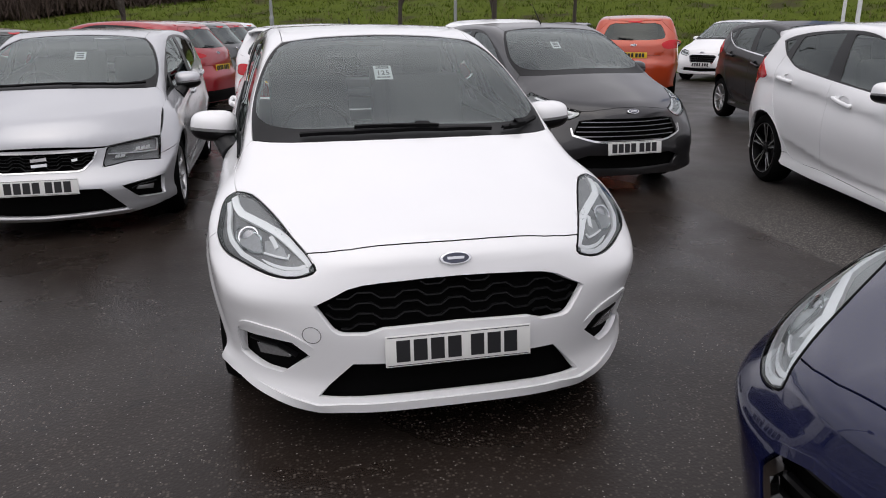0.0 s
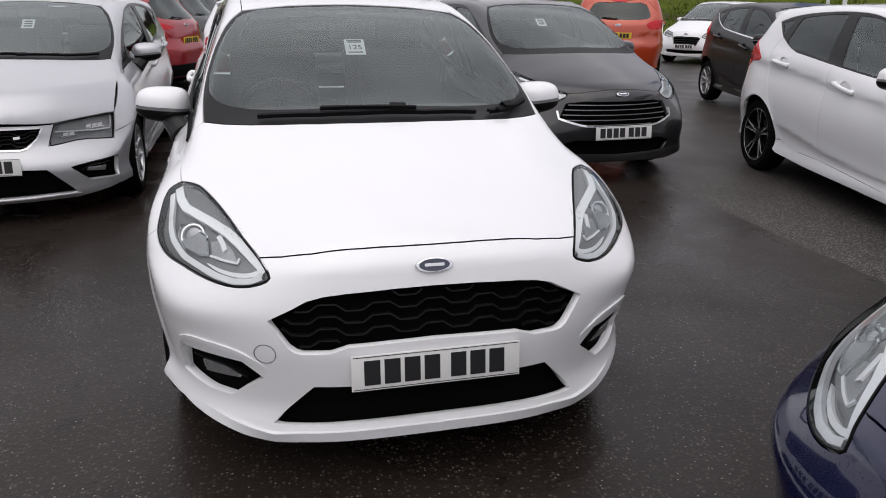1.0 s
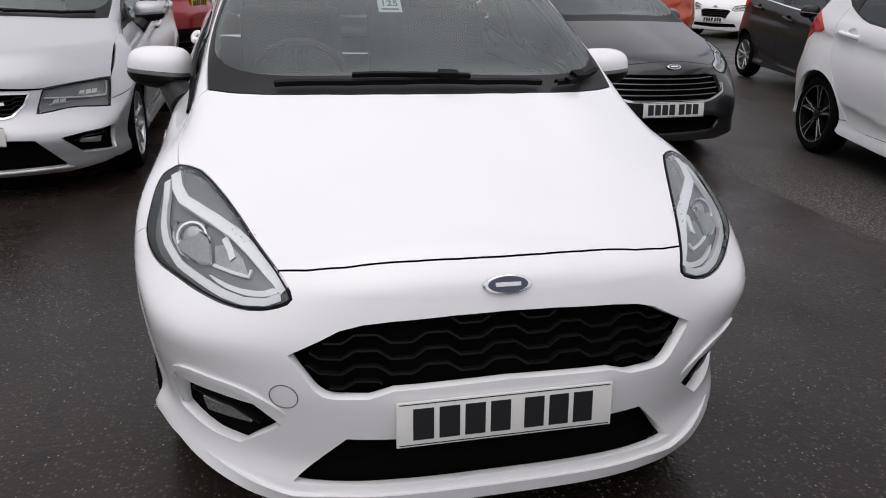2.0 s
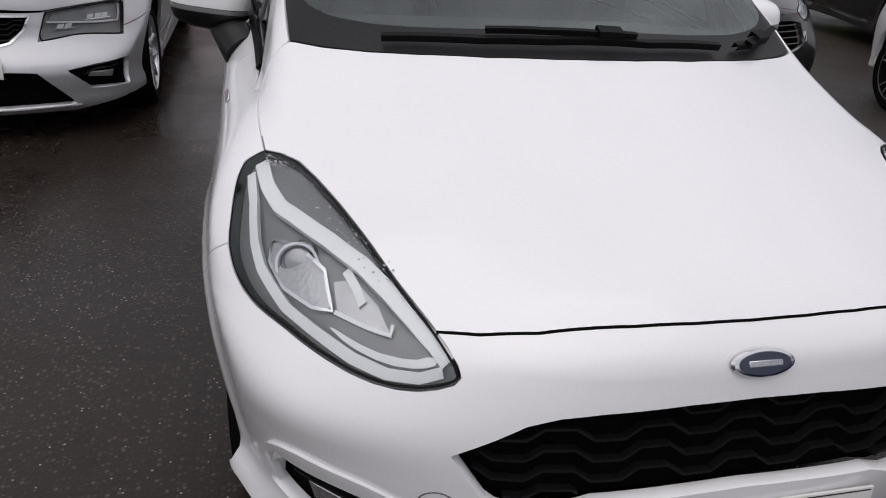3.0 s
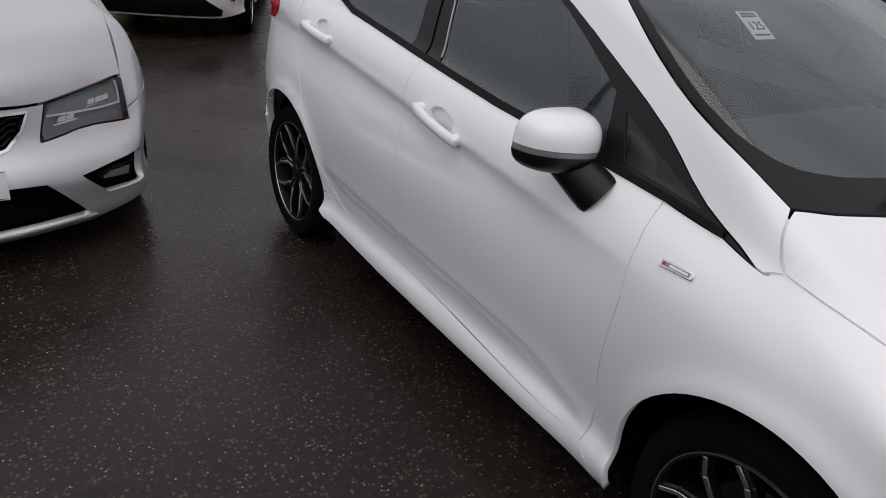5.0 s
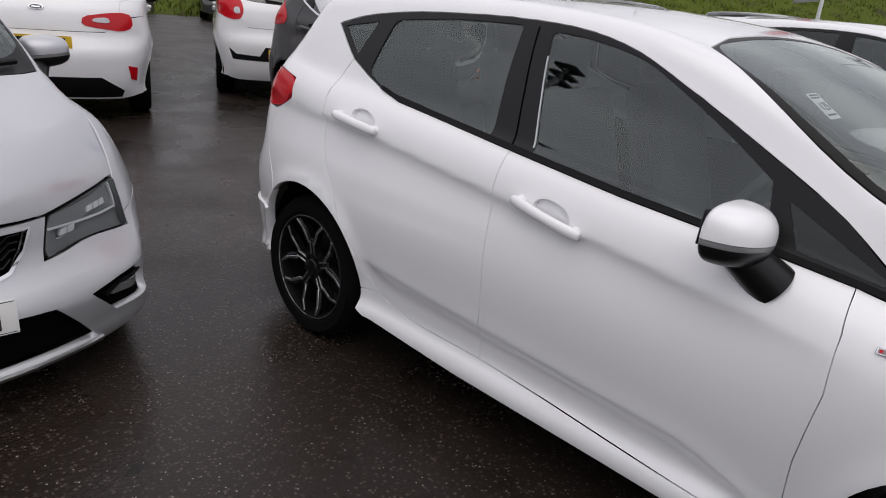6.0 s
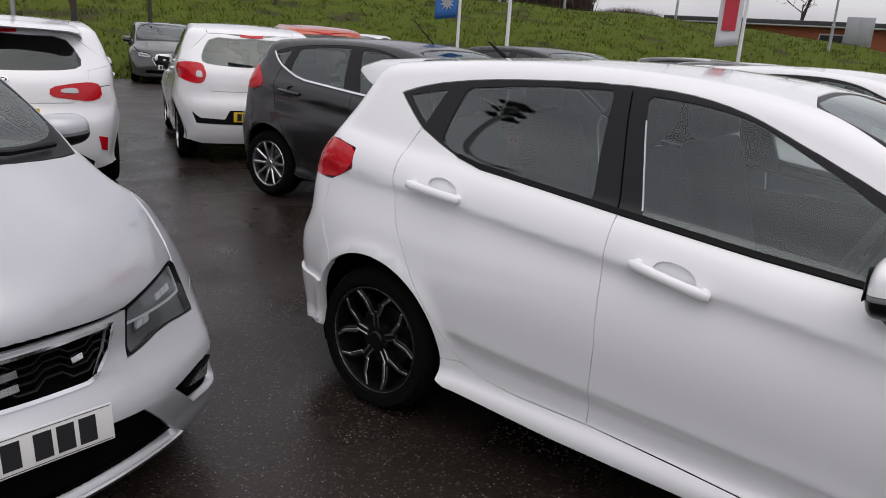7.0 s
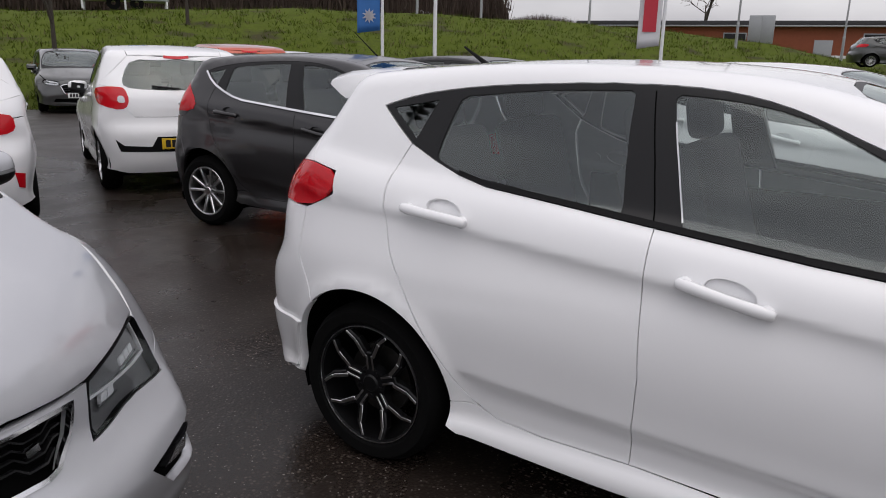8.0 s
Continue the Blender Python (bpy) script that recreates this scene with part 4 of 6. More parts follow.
def plate(k, view, a, b, mat, lean=None):
    """A number plate: a bevelled board with a thin border and dark bars."""
    m = k.spot(view, a, b, 0.012)
    if lean is not None:
        p = m.translation.copy()
        m = Matrix.Rotation(radians(lean[1]), 4, "Z") @ Matrix.Rotation(radians(lean[0]), 4, "X")
        m.translation = p
    board = part("number_plate", box((0.52, 0.111, 0.006), (0, 0, 0), 0.0028, 2), mat, k.car, "white number plate" if mat is PLATEWHITE else "yellow number plate")
    board.matrix_basis = m
    x = -0.222
    for i in range(7):
        bar = part("plate_bar", box((0.048, 0.077, 0.001), (x + 0.024, 0, 0.0036), 0.0, 1), PLATEINK, board, smooth=False)
        x += 0.0605 + (0.021 if i == 3 else 0)
    for z in (0.050, -0.050):
        part("plate_border", box((0.507, 0.0022, 0.0008), (0, z, 0.0034), 0, 1), PLATEINK, board, smooth=False)
    return board


def oval(k, view, a, b, w, h, face, off=0.004):
    m = k.spot(view, a, b, off)
    bm = joined(*[lathe([(0.0, 0.0), (0.006, 0.0), (0.0065, 0.35), (0.005, 0.47), (0.0, 0.5)], 32)])
    bmesh.ops.transform(bm, matrix=Matrix.Diagonal((w, h, 1, 1)) @ Matrix.Rotation(radians(-90), 4, "Y"), verts=bm.verts)
    rim = part("badge", bm, CHROME, k.car, "oval chrome badge")
    rim.matrix_basis = m
    if face:
        bm = lathe([(0.0, 0.0), (0.0075, 0.0), (0.0075, 0.40), (0.0, 0.43)], 32)
        bmesh.ops.transform(bm, matrix=Matrix.Diagonal((w, h, 1, 1)) @ Matrix.Rotation(radians(-90), 4, "Y"), verts=bm.verts)
        part("badge_face", bm, face, rim)
        part("badge_mark", box((w * 0.52, h * 0.22, 0.002), (0, 0, 0.0078), 0.0008, 1), CHROME, rim)


def fascia(k, front, rear, step):
    if front.get("front_plate", True):
        plate(k, "front", 0.0, front["plate_z"], PLATEWHITE, (84, 0))
    if front.get("badge", True):
        oval(k, "front", 0.0, front.get("badge_z", 0.715), 0.115, 0.046, BADGEBLUE)
    if front.get("frame"):
        k.strip("grille_frame", "nose", both(front["grille"]) + both(front["grille"])[:1], front.get("rim", 0.010), front["frame"], off=0.006, depth=0.016)
    if front.get("smile"):
        k.strip("grille_chrome", "nose", front["smile"], 0.014, CHROME, off=0.010, depth=0.016, mirror=True)
    if front.get("lip"):
        k.strip("lip", "nose", F((0.545, 0.176), (0.50, 0.172), (0.25, 0.165), (0, 0.160)), 0.014, front["lip"], off=0.01, depth=0.02, mirror=True)
    if front.get("splitter"):
        k.strip("splitter", "nose", F((0.72, 0.226), (0.64, 0.208), (0.56, 0.194), (0.50, 0.186), (0.485, 0.185), (0.4, 0.194), (0.2, 0.199), (0, 0.200)), 0.024, front["splitter"], off=0.012, depth=0.016, mirror=True, fade=9)
    if "fog" in front:
        cx = sum(q[1] for q in front["fog"]) / len(front["fog"])
        cz = sum(q[2] for q in front["fog"]) / len(front["fog"])
        k.panel("fog_lamp", "nose", [F((cx + 0.055, cz + 0.015), (cx - 0.05, cz + 0.012), (cx - 0.06, cz - 0.012), (cx + 0.045, cz - 0.022))], FOGLENS, sides=2, off=-0.012, depth=0.02, gap=0)
        k.strip("fog_trim", "nose", F((cx + 0.075, cz + 0.035), (cx - 0.02, cz + 0.03), (cx - 0.085, cz - 0.002)), 0.006, GLOSSBLACK, sides=2, off=-0.006, depth=0.02)
    k.panel("third_brake_light", "stern", [R((-0.13, 1.375), (0.13, 1.375), (0.13, 1.35), (-0.13, 1.35))], REDLENS, off=0.006, depth=0.01, gap=0)
    if rear.get("plate"):
        plate(k, "rear", 0.0, rear["plate"], PLATEYELLOW, (90, 180))
    if rear.get("badge"):
        oval(k, "rear", 0.0, rear["badge"], 0.12, 0.048, BADGEBLUE)
    for q in rear.get("clear", ()):
        k.panel("reversing_light", "stern", [q], LAMPPOD, sides=2, off=0.008, depth=0.006, gap=0, turns=1)
    k.strip("rear_wiper", "stern", R((0.02, 1.06), (0.30, 1.085)), 0.014, BLACK, off=0.02, depth=0.012)
    for q in rear.get("dark", ()):
        k.panel("lower_trim", "stern", [q], BLACK, mirror=True, off=0.003, depth=0.01, gap=0)
    for q in rear.get("reflectors", ()):
        k.panel("reflector", "stern", [q], REDLENS, sides=2, off=0.006, depth=0.01, gap=0)


def cabin(k, ys, wx, steer):
    car = k.car
    for s in (1, -1):
        part("door_lining", box((0.03, ys(3.1) - ys(1.3), 0.5), (s * 0.74 * wx, (ys(3.1) + ys(1.3)) / 2, 0.68), 0.01), TRIM, car)
        for y, z in ((2.15, 0.52), (2.98, 0.55)):
            seat = part("seat", box((0.50, 0.50, 0.16), (s * 0.36, ys(y) - 0.1, z), 0.06, 3), CLOTH, car)
            part("backrest", box((0.48, 0.14, 0.62), (s * 0.36, ys(y) + 0.22, z + 0.36), 0.06, 3, Matrix.Rotation(radians(-16), 4, "X")), CLOTH, seat)
            part("headrest", box((0.26, 0.10, 0.17), (s * 0.36, ys(y) + 0.33, z + 0.74), 0.045, 3, Matrix.Rotation(radians(-10), 4, "X")), CLOTH, seat)
    part("dashboard", box((1.36 * wx, 0.62, 0.30), (0, ys(1.35), 0.85), 0.07, 3, Matrix.Rotation(radians(-6), 4, "X")), TRIM, car)
    bm = bmesh.new()
    ring = [(0.185 * math.cos(a), 0.185 * math.sin(a)) for a in np.linspace(0, 2 * np.pi, 29)[:-1]]
    tube = [(0.016 * math.cos(a), 0.016 * math.sin(a)) for a in np.linspace(0, 2 * np.pi, 9)[:-1]]
    vs = [[bm.verts.new((x * (1 + u / 0.185), y * (1 + u / 0.185), v)) for u, v in tube] for x, y in ring]
    for i in range(28):
        for j in range(8):
            bm.faces.new((vs[i][j], vs[(i + 1) % 28][j], vs[(i + 1) % 28][(j + 1) % 8], vs[i][(j + 1) % 8]))
    wheel_bm = joined(bm, box((0.34, 0.05, 0.02), (0, 0, -0.01), 0.008), box((0.14, 0.11, 0.04), (0, 0, -0.01), 0.02), box((0.04, 0.18, 0.02), (0, -0.09, -0.01), 0.008))
    bmesh.ops.transform(wheel_bm, matrix=Matrix.Translation((steer * 0.36, ys(1.72), 0.92)) @ Matrix.Rotation(radians(-65), 4, "X"), verts=wheel_bm.verts)
    part("steering_wheel", wheel_bm, TRIM, car)
    part("rear_view_mirror", box((0.24, 0.04, 0.075), (0, ys(1.83), 1.30), 0.018, 3), TRIM, car)
    part("parcel_shelf", box((1.1 * wx, 0.5, 0.03), (0, ys(3.45), 0.98), 0.01), TRIM, car)


def mirror_for(k, s, colour, ys, wx):
    """A door mirror: painted cap, black foot and underside, glass."""
    x, y, z = s * 0.872 * wx, ys(1.555), 1.005
    def form(size, cut, side, grow=0.0):
        """A rounded, slightly tapering shell, cut level; side: which half is kept."""
        bm = bmesh.new()
        bmesh.ops.create_uvsphere(bm, u_segments=36, v_segments=20, radius=1)
        for v in bm.verts:
            c = v.co.copy()
            r = (abs(c.x) ** 3.4 + abs(c.y) ** 2.4 + abs(c.z) ** 2.9) ** (-1 / 3)
            px, py, pz = c.x * r, c.y * r, c.z * r
            out = px * s
            v.co = Vector((px * size[0], py * size[1] * (1.0 if py < 0 else 0.35) * (1 - 0.12 * max(out, 0)), pz * size[2] * (1 - 0.20 * out * (pz > 0)) * (1 - 0.25 * max(-out, 0) * (pz < 0))))
            v.co *= 1 + grow
        bmesh.ops.bisect_plane(bm, geom=bm.verts[:] + bm.edges[:] + bm.faces[:], plane_co=(0, 0, cut), plane_no=(0.06 * s * side, 0.05 * side, side), clear_outer=True)
        bmesh.ops.rotate(bm, cent=(0, 0, 0), matrix=Matrix.Rotation(radians(-9 * s), 3, "Y"), verts=bm.verts)
        bmesh.ops.translate(bm, vec=(x, y, z), verts=bm.verts)
        return bm
    size = (0.110, 0.104, 0.075)
    cap = part("mirror", form(size, -0.010, -1), colour, k.car)
    part("indicator", form((0.109, 0.103, 0.074), -0.0115, 1), LAMPDARK, cap, "clear indicator strip")
    part("mirror_underside", form((0.111, 0.105, 0.076), -0.024, 1), GLOSSBLACK, cap, "gloss black underside")
    part("mirror_foot", joined(rod((s * 0.785 * wx, ys(1.45), 0.885), (s * 0.846 * wx, ys(1.535), 0.962), 0.060, 0.046, 20)), GLOSSBLACK, cap, "gloss black foot")
    part("mirror_glass", box((0.15, 0.004, 0.085), (x, y + 0.034, z + 0.004), 0.002, 1, Matrix.Rotation(radians(-9 * s), 4, "Y")), GLOSSBLACK, cap, "mirror glass in a dark rim")


def roof_spoiler(k, mat, reach=0.0):
    """A rounded lip over the rear screen, drawn to the car's size."""
    bm = bmesh.new()
    prof = [(3.36, 1.436), (3.48, 1.430), (3.62 + 0.6 * reach, 1.417), (3.69 + reach, 1.400), (3.70 + reach, 1.384), (3.675 + reach, 1.371), (3.58, 1.37), (3.50, 1.375)]
    across = [(-0.60, -0.10, -0.055), (-0.575, -0.03, -0.02), (-0.50, 0, -0.004), (-0.25, 0.012, 0.006), (0, 0.016, 0.010), (0.25, 0.012, 0.006), (0.50, 0, -0.004), (0.575, -0.03, -0.02), (0.60, -0.10, -0.055)]
    wide = k.warp("top", 1.0, 1.0)[0]
    rows = [[bm.verts.new((x * wide, *k.warp("side", y + (dy if i > 0 else 0), z + dz))) for i, (y, z) in enumerate(prof)] for x, dy, dz in across]
    for a, b in zip(rows[:-1], rows[1:]):
        for i in range(len(prof)):
            j = (i + 1) % len(prof)
            bm.faces.new((a[i], a[j], b[j], b[i]))
    bm.faces.new(rows[0])
    bm.faces.new(rows[-1][::-1])
    bmesh.ops.recalc_face_normals(bm, faces=bm.faces)
    part("roof_spoiler", bm, mat, k.car)


def grip(k, s, y0, y1, z0, z1, mat):
    """A door handle: a bar on two feet over a shallow cup."""
    a, b = (Vector(p) for p in k.p3(("side", y0, z0), ("side", y1, z1)))
    n = Vector(k.shell.normal(np.array([tuple((a + b) / 2)]))[0])
    along = (b - a).normalized()
    up = n.cross(along).normalized()
    length = (b - a).length
    bm = bmesh.new()
    bmesh.ops.create_uvsphere(bm, u_segments=28, v_segments=16, radius=1)
    for v in bm.verts:
        c = v.co.copy()
        c *= (abs(c.x) ** 5 + (c.y * c.y + c.z * c.z) ** 2.5) ** -0.2
        t = c.x
        v.co = Vector((t * length / 2, c.y * (0.0165 + 0.003 * t * t), c.z * 0.014 + 0.026 - 0.010 * t * t))
    turn = Matrix((along, up, n)).transposed().to_4x4()
    turn.translation = (a + b) / 2
    bmesh.ops.transform(bm, matrix=turn, verts=bm.verts)
    foot = joined(bm, *[rod(a + (b - a) * f - n * 0.01, a + (b - a) * f + n * 0.022, 0.022, 0.017, 12) for f in (0.09, 0.91)])
    if s < 0:
        for v in foot.verts:
            v.co.x *= -1
        bmesh.ops.reverse_faces(foot, faces=foot.faces)
    part("door_handle", foot, mat, k.car)


# ---- wheels ----


def alloy(style, rim_r, face, bright, spokes, double):
    """A maker of wheels: a tyre with shoulders and sidewall, a rim, spokes, disc and hub."""
    meshes = {}

    def make(car, at, s, r):
        if not meshes:
            w = 0.10
            tyre = lathe([(-w + 0.02, rim_r - 0.005), (-w, rim_r + 0.01), (-w - 0.004, rim_r + 0.05), (-w + 0.018, r - 0.012), (-w + 0.04, r), (w - 0.04, r), (w - 0.018, r - 0.012), (w + 0.004, rim_r + 0.05), (w, rim_r + 0.012), (w - 0.015, rim_r - 0.004)], 64)
            barrel = lathe([(w - 0.012, rim_r + 0.004), (w - 0.006, rim_r - 0.002), (w - 0.012, rim_r - 0.012), (w - 0.03, rim_r - 0.016), (-w + 0.02, rim_r - 0.03)], 64)
            bits, faces_bright = [], []

            def beam(p, q, wide, deep, edges):
                p, q = Vector(p), Vector(q)
                way = q - p
                m = Matrix.Translation((p + q) / 2) @ Matrix((way.normalized(), Vector((1, 0, 0)).cross(way).normalized(), Vector((1, 0, 0)))).transposed().to_4x4()
                b = box((way.length + wide * 0.6, wide, deep), (0, 0, -deep / 2), 0.005, 1)
                bmesh.ops.transform(b, matrix=m, verts=b.verts)
                bits.append(b)
                for e in edges:
                    b = box((way.length * 0.94, wide * (0.22 if len(edges) > 1 else 0.62), 0.003), (0, e * wide * 0.33, 0.0014), 0.001, 1)
                    bmesh.ops.transform(b, matrix=m, verts=b.verts)
                    faces_bright.append(b)

            def ring_at(r, a, x):
                return (x, r * math.cos(a), r * math.sin(a))
            for i in range(spokes):
                a0 = 2 * math.pi * i / spokes
                if double:
                    fork = 0.112
                    beam(ring_at(0.03, a0, w - 0.034), ring_at(fork, a0, w - 0.024), 0.036, 0.04, (-1, 1))
                    for j in (-1, 1):
                        beam(ring_at(fork - 0.006, a0 + j * 0.11, w - 0.024), ring_at(rim_r * 0.76, a0 + j * double * 0.66, w - 0.016), 0.022, 0.035, (j,))
                        beam(ring_at(rim_r * 0.76, a0 + j * double * 0.66, w - 0.016), ring_at(rim_r - 0.010, a0 + j * double * 1.0, w - 0.012), 0.018, 0.03, (j,))
                    bits.append(rod(ring_at(0.048, a0 + 0.63, w - 0.040), ring_at(0.048, a0 + 0.63, w - 0.020), 0.009, 0.009, 10))
                else:
                    beam(ring_at(0.03, a0, w - 0.030), ring_at(rim_r - 0.01, a0, w - 0.012), 0.024, 0.035, (0,))
            hub = lathe([(w - 0.02, 0.0), (w - 0.02, 0.028), (w - 0.026, 0.034), (w - 0.03, 0.062), (w - 0.06, 0.07)], 32)
            disc = lathe([(0.0, 0.02), (0.012, 0.06), (0.012, 0.135), (-0.012, 0.135)], 40)
            for n, bm, mat in (("tyre", tyre, RUBBER), ("rim", barrel, face), ("spokes", joined(*bits, hub), face), ("spoke_face", joined(*faces_bright), bright), ("brake_disc", disc, DISC), ("rim_edge", lathe([(w - 0.011, rim_r - 0.001), (w - 0.0045, rim_r - 0.002), (w - 0.0045, rim_r - 0.0045), (w - 0.011, rim_r - 0.006)], 64, True), bright)):
                me = bpy.data.meshes.new(n)
                bm.to_mesh(me)
                bm.free()
                me.materials.append(mat)
                me.shade_smooth()
                me.set_sharp_from_angle(angle=radians(35))
                meshes[n] = me
        hubob = new("wheel")
        hubob.parent = car
        hubob.matrix_basis = pose(*at, 0, 0, 0 if s > 0 else 180) @ pose(0, 0, 0, random.uniform(0, 360), 0, 0)
        for n, me in meshes.items():
            o = new(n, me)
            o.parent = hubob
    return make



# ---- the setting ----
def ground_material():
    m = material("wet_asphalt", (0.03, 0.028, 0.027), 0.5, spec=0.2)
    n, l = m.node_tree.nodes, m.node_tree.links
    p = n["Principled BSDF"]
    g = n.new("ShaderNodeNewGeometry")
    def noise_of(scale, detail=4):
        t = n.new("ShaderNodeTexNoise")
        t.inputs["Scale"].default_value, t.inputs["Detail"].default_value = scale, detail
        l.new(g.outputs["Position"], t.inputs[0])
        return t.outputs[0]
    def ramp(src, a, b, ca=0.0, cb=1.0):
        r = n.new("ShaderNodeMapRange")
        for i, v in enumerate((a, b, ca, cb)):
            r.inputs[i + 1].default_value = v
        l.new(src, r.inputs[0])
        return r.outputs[0]
    def mix(fac, a, b):
        x = n.new("ShaderNodeMixRGB")
        for i, v in ((0, fac), (1, a), (2, b)):
            if isinstance(v, tuple):
                x.inputs[i].default_value = (*v, 1)
            elif isinstance(v, float):
                x.inputs[i].default_value = v
            else:
                l.new(v, x.inputs[i])
        return x.outputs[0]
    def cells(scale):
        v = n.new("ShaderNodeTexVoronoi")
        v.inputs["Scale"].default_value = scale
        l.new(g.outputs["Position"], v.inputs[0])
        c = n.new("ShaderNodeSeparateColor")
        l.new(v.outputs["Color"], c.inputs[0])
        return v.outputs["Distance"], c.outputs[0]
    def times(a, b):
        x = n.new("ShaderNodeMath")
        x.operation = "MULTIPLY"
        l.new(a, x.inputs[0])
        l.new(b, x.inputs[1])
        return x.outputs[0]
    # Pale chips, dull chippings, and the fine binder between them
    far, pick = cells(120)
    chip = times(ramp(pick, 0.972, 0.978), ramp(far, 0.22, 0.42, 1.0, 0.0))
    far2, pick2 = cells(75)
    dull = times(ramp(pick2, 0.60, 0.95), ramp(far2, 0.25, 0.55, 1.0, 0.0))
    binder = mix(ramp(noise_of(240, 3), 0.3, 0.72), (0.006, 0.0041, 0.0032), (0.033, 0.0245, 0.020))
    broad = mix(ramp(noise_of(0.8, 6), 0.32, 0.68), (0.008, 0.0058, 0.0047), (0.028, 0.0213, 0.0176))
    tar = mix(0.5, binder, broad)
    tar = mix(dull, tar, (0.075, 0.062, 0.053))
    tar = mix(ramp(noise_of(7, 5), 0.62, 0.75), tar, (0.010, 0.008, 0.007))
    tar = mix(chip, tar, (0.30, 0.28, 0.26))
    # The coarser, paler strip past the joint
    pos = n.new("ShaderNodeSeparateXYZ")
    l.new(g.outputs["Position"], pos.inputs[0])
    wander = n.new("ShaderNodeMath")
    wander.operation = "MULTIPLY_ADD"
    l.new(noise_of(14, 4), wander.inputs[0])
    wander.inputs[1].default_value = 0.10
    l.new(pos.outputs[0], wander.inputs[2])
    joint = times(ramp(wander.outputs[0], 2.88, 2.92), ramp(pos.outputs[1], 2.2, 5.0, 1.0, 0.3))
    far3, pick3 = cells(95)
    grit = mix(ramp(pick3, 0.15, 0.95), (0.040, 0.036, 0.033), (0.24, 0.22, 0.20))
    grit = mix(ramp(far3, 0.3, 0.6), grit, (0.035, 0.032, 0.03))
    l.new(mix(joint, tar, grit), p.inputs["Base Color"])
    wet = ramp(noise_of(1.3, 5), 0.3, 0.7, 0.16, 0.42)
    l.new(mix(joint, wet, (0.6, 0.6, 0.6)), p.inputs["Roughness"])
    bp = n.new("ShaderNodeBump")
    bp.inputs["Strength"].default_value, bp.inputs["Distance"].default_value = 0.13, 0.006
    l.new(far2, bp.inputs["Height"])
    l.new(bp.outputs[0], p.inputs["Normal"])
    return m


TARMAC = ground_material()
gm = bmesh.new()
bmesh.ops.create_grid(gm, x_segments=8, y_segments=8, size=300)
tagged(part("ground", gm, TARMAC, smooth=False), "wet dark asphalt of the car park", "ground", kind="structure")

# The grass bank behind the car park: a ridge whose height changes along it
BANK = spline([-60, -18, -11, -4, 10, 23, 40, 54, 67, 76, 86, 110], [1.5, 1.7, 2.2, 2.7, 2.9, 3.0, 3.5, 3.4, 3.1, 2.5, 1.3, 1.0])
FOOT = spline([-60, 0, 40, 60, 76, 90, 110], [21, 21, 21, 22, 26, 30, 32])


def bank_z(az, r):
    t = np.clip((r - FOOT(az)) / 17, 0, 1)
    lump = 0.10 * np.sin(r * 0.9 + az * 0.21) * np.sin(az * 0.37 + 1.3)
    return -0.03 + (BANK(az) + lump) * (0.55 * t + 0.45 * t * t * (3 - 2 * t))


def bank_place(az, r):
    """A place on the bank, from degrees clockwise from +y and metres from the origin."""
    return (r * math.sin(radians(az)), r * math.cos(radians(az)), float(bank_z(az, r)))


GRASS = material("bank_grass", (0.066, 0.088, 0.009), 0.9, grain=0.9, scale=9, bump=1.0, patch=0.5, spec=0.08)
gn, gl = GRASS.node_tree.nodes, GRASS.node_tree.links
bare = gn.new("ShaderNodeTexNoise")
bare.inputs["Scale"].default_value, bare.inputs["Detail"].default_value = 0.55, 7
gl.new(gn["Texture Coordinate"].outputs["Object"], bare.inputs[0])
soil = gn.new("ShaderNodeMapRange")
soil.inputs[1].default_value, soil.inputs[2].default_value = 0.56, 0.66
gl.new(bare.outputs[0], soil.inputs[0])
turf = gn.new("ShaderNodeMixRGB")
gl.new(soil.outputs[0], turf.inputs[0])
gl.new(gn["Principled BSDF"].inputs["Base Color"].links[0].from_socket, turf.inputs[1])
turf.inputs[2].default_value = (0.045, 0.042, 0.018, 1)
gl.new(turf.outputs[0], gn["Principled BSDF"].inputs["Base Color"])
azs, rs = np.linspace(-60, 110, 171), np.concatenate([np.linspace(0, 20, 34), [24, 32, 50, 90, 160, 320]])
verts, faces = [], []
for a in azs:
    for d in rs:
        r = float(FOOT(a)) - 0.6 + d
        x, y, z = bank_place(a, r)
        verts.append((x, y, z + (0.05 * noise.noise((x * 1.3, y * 1.3, 0)) if 0.8 < d < 21 else 0)))
m = len(rs)
for i in range(len(azs) - 1):
    for j in range(m - 1):
        faces.append((i * m + j, i * m + j + 1, (i + 1) * m + j + 1, (i + 1) * m + j))
tagged(mesh_object("grass_bank", verts, [f[::-1] for f in faces], GRASS), "rough green grass bank with bare patches", "ground", kind="structure")


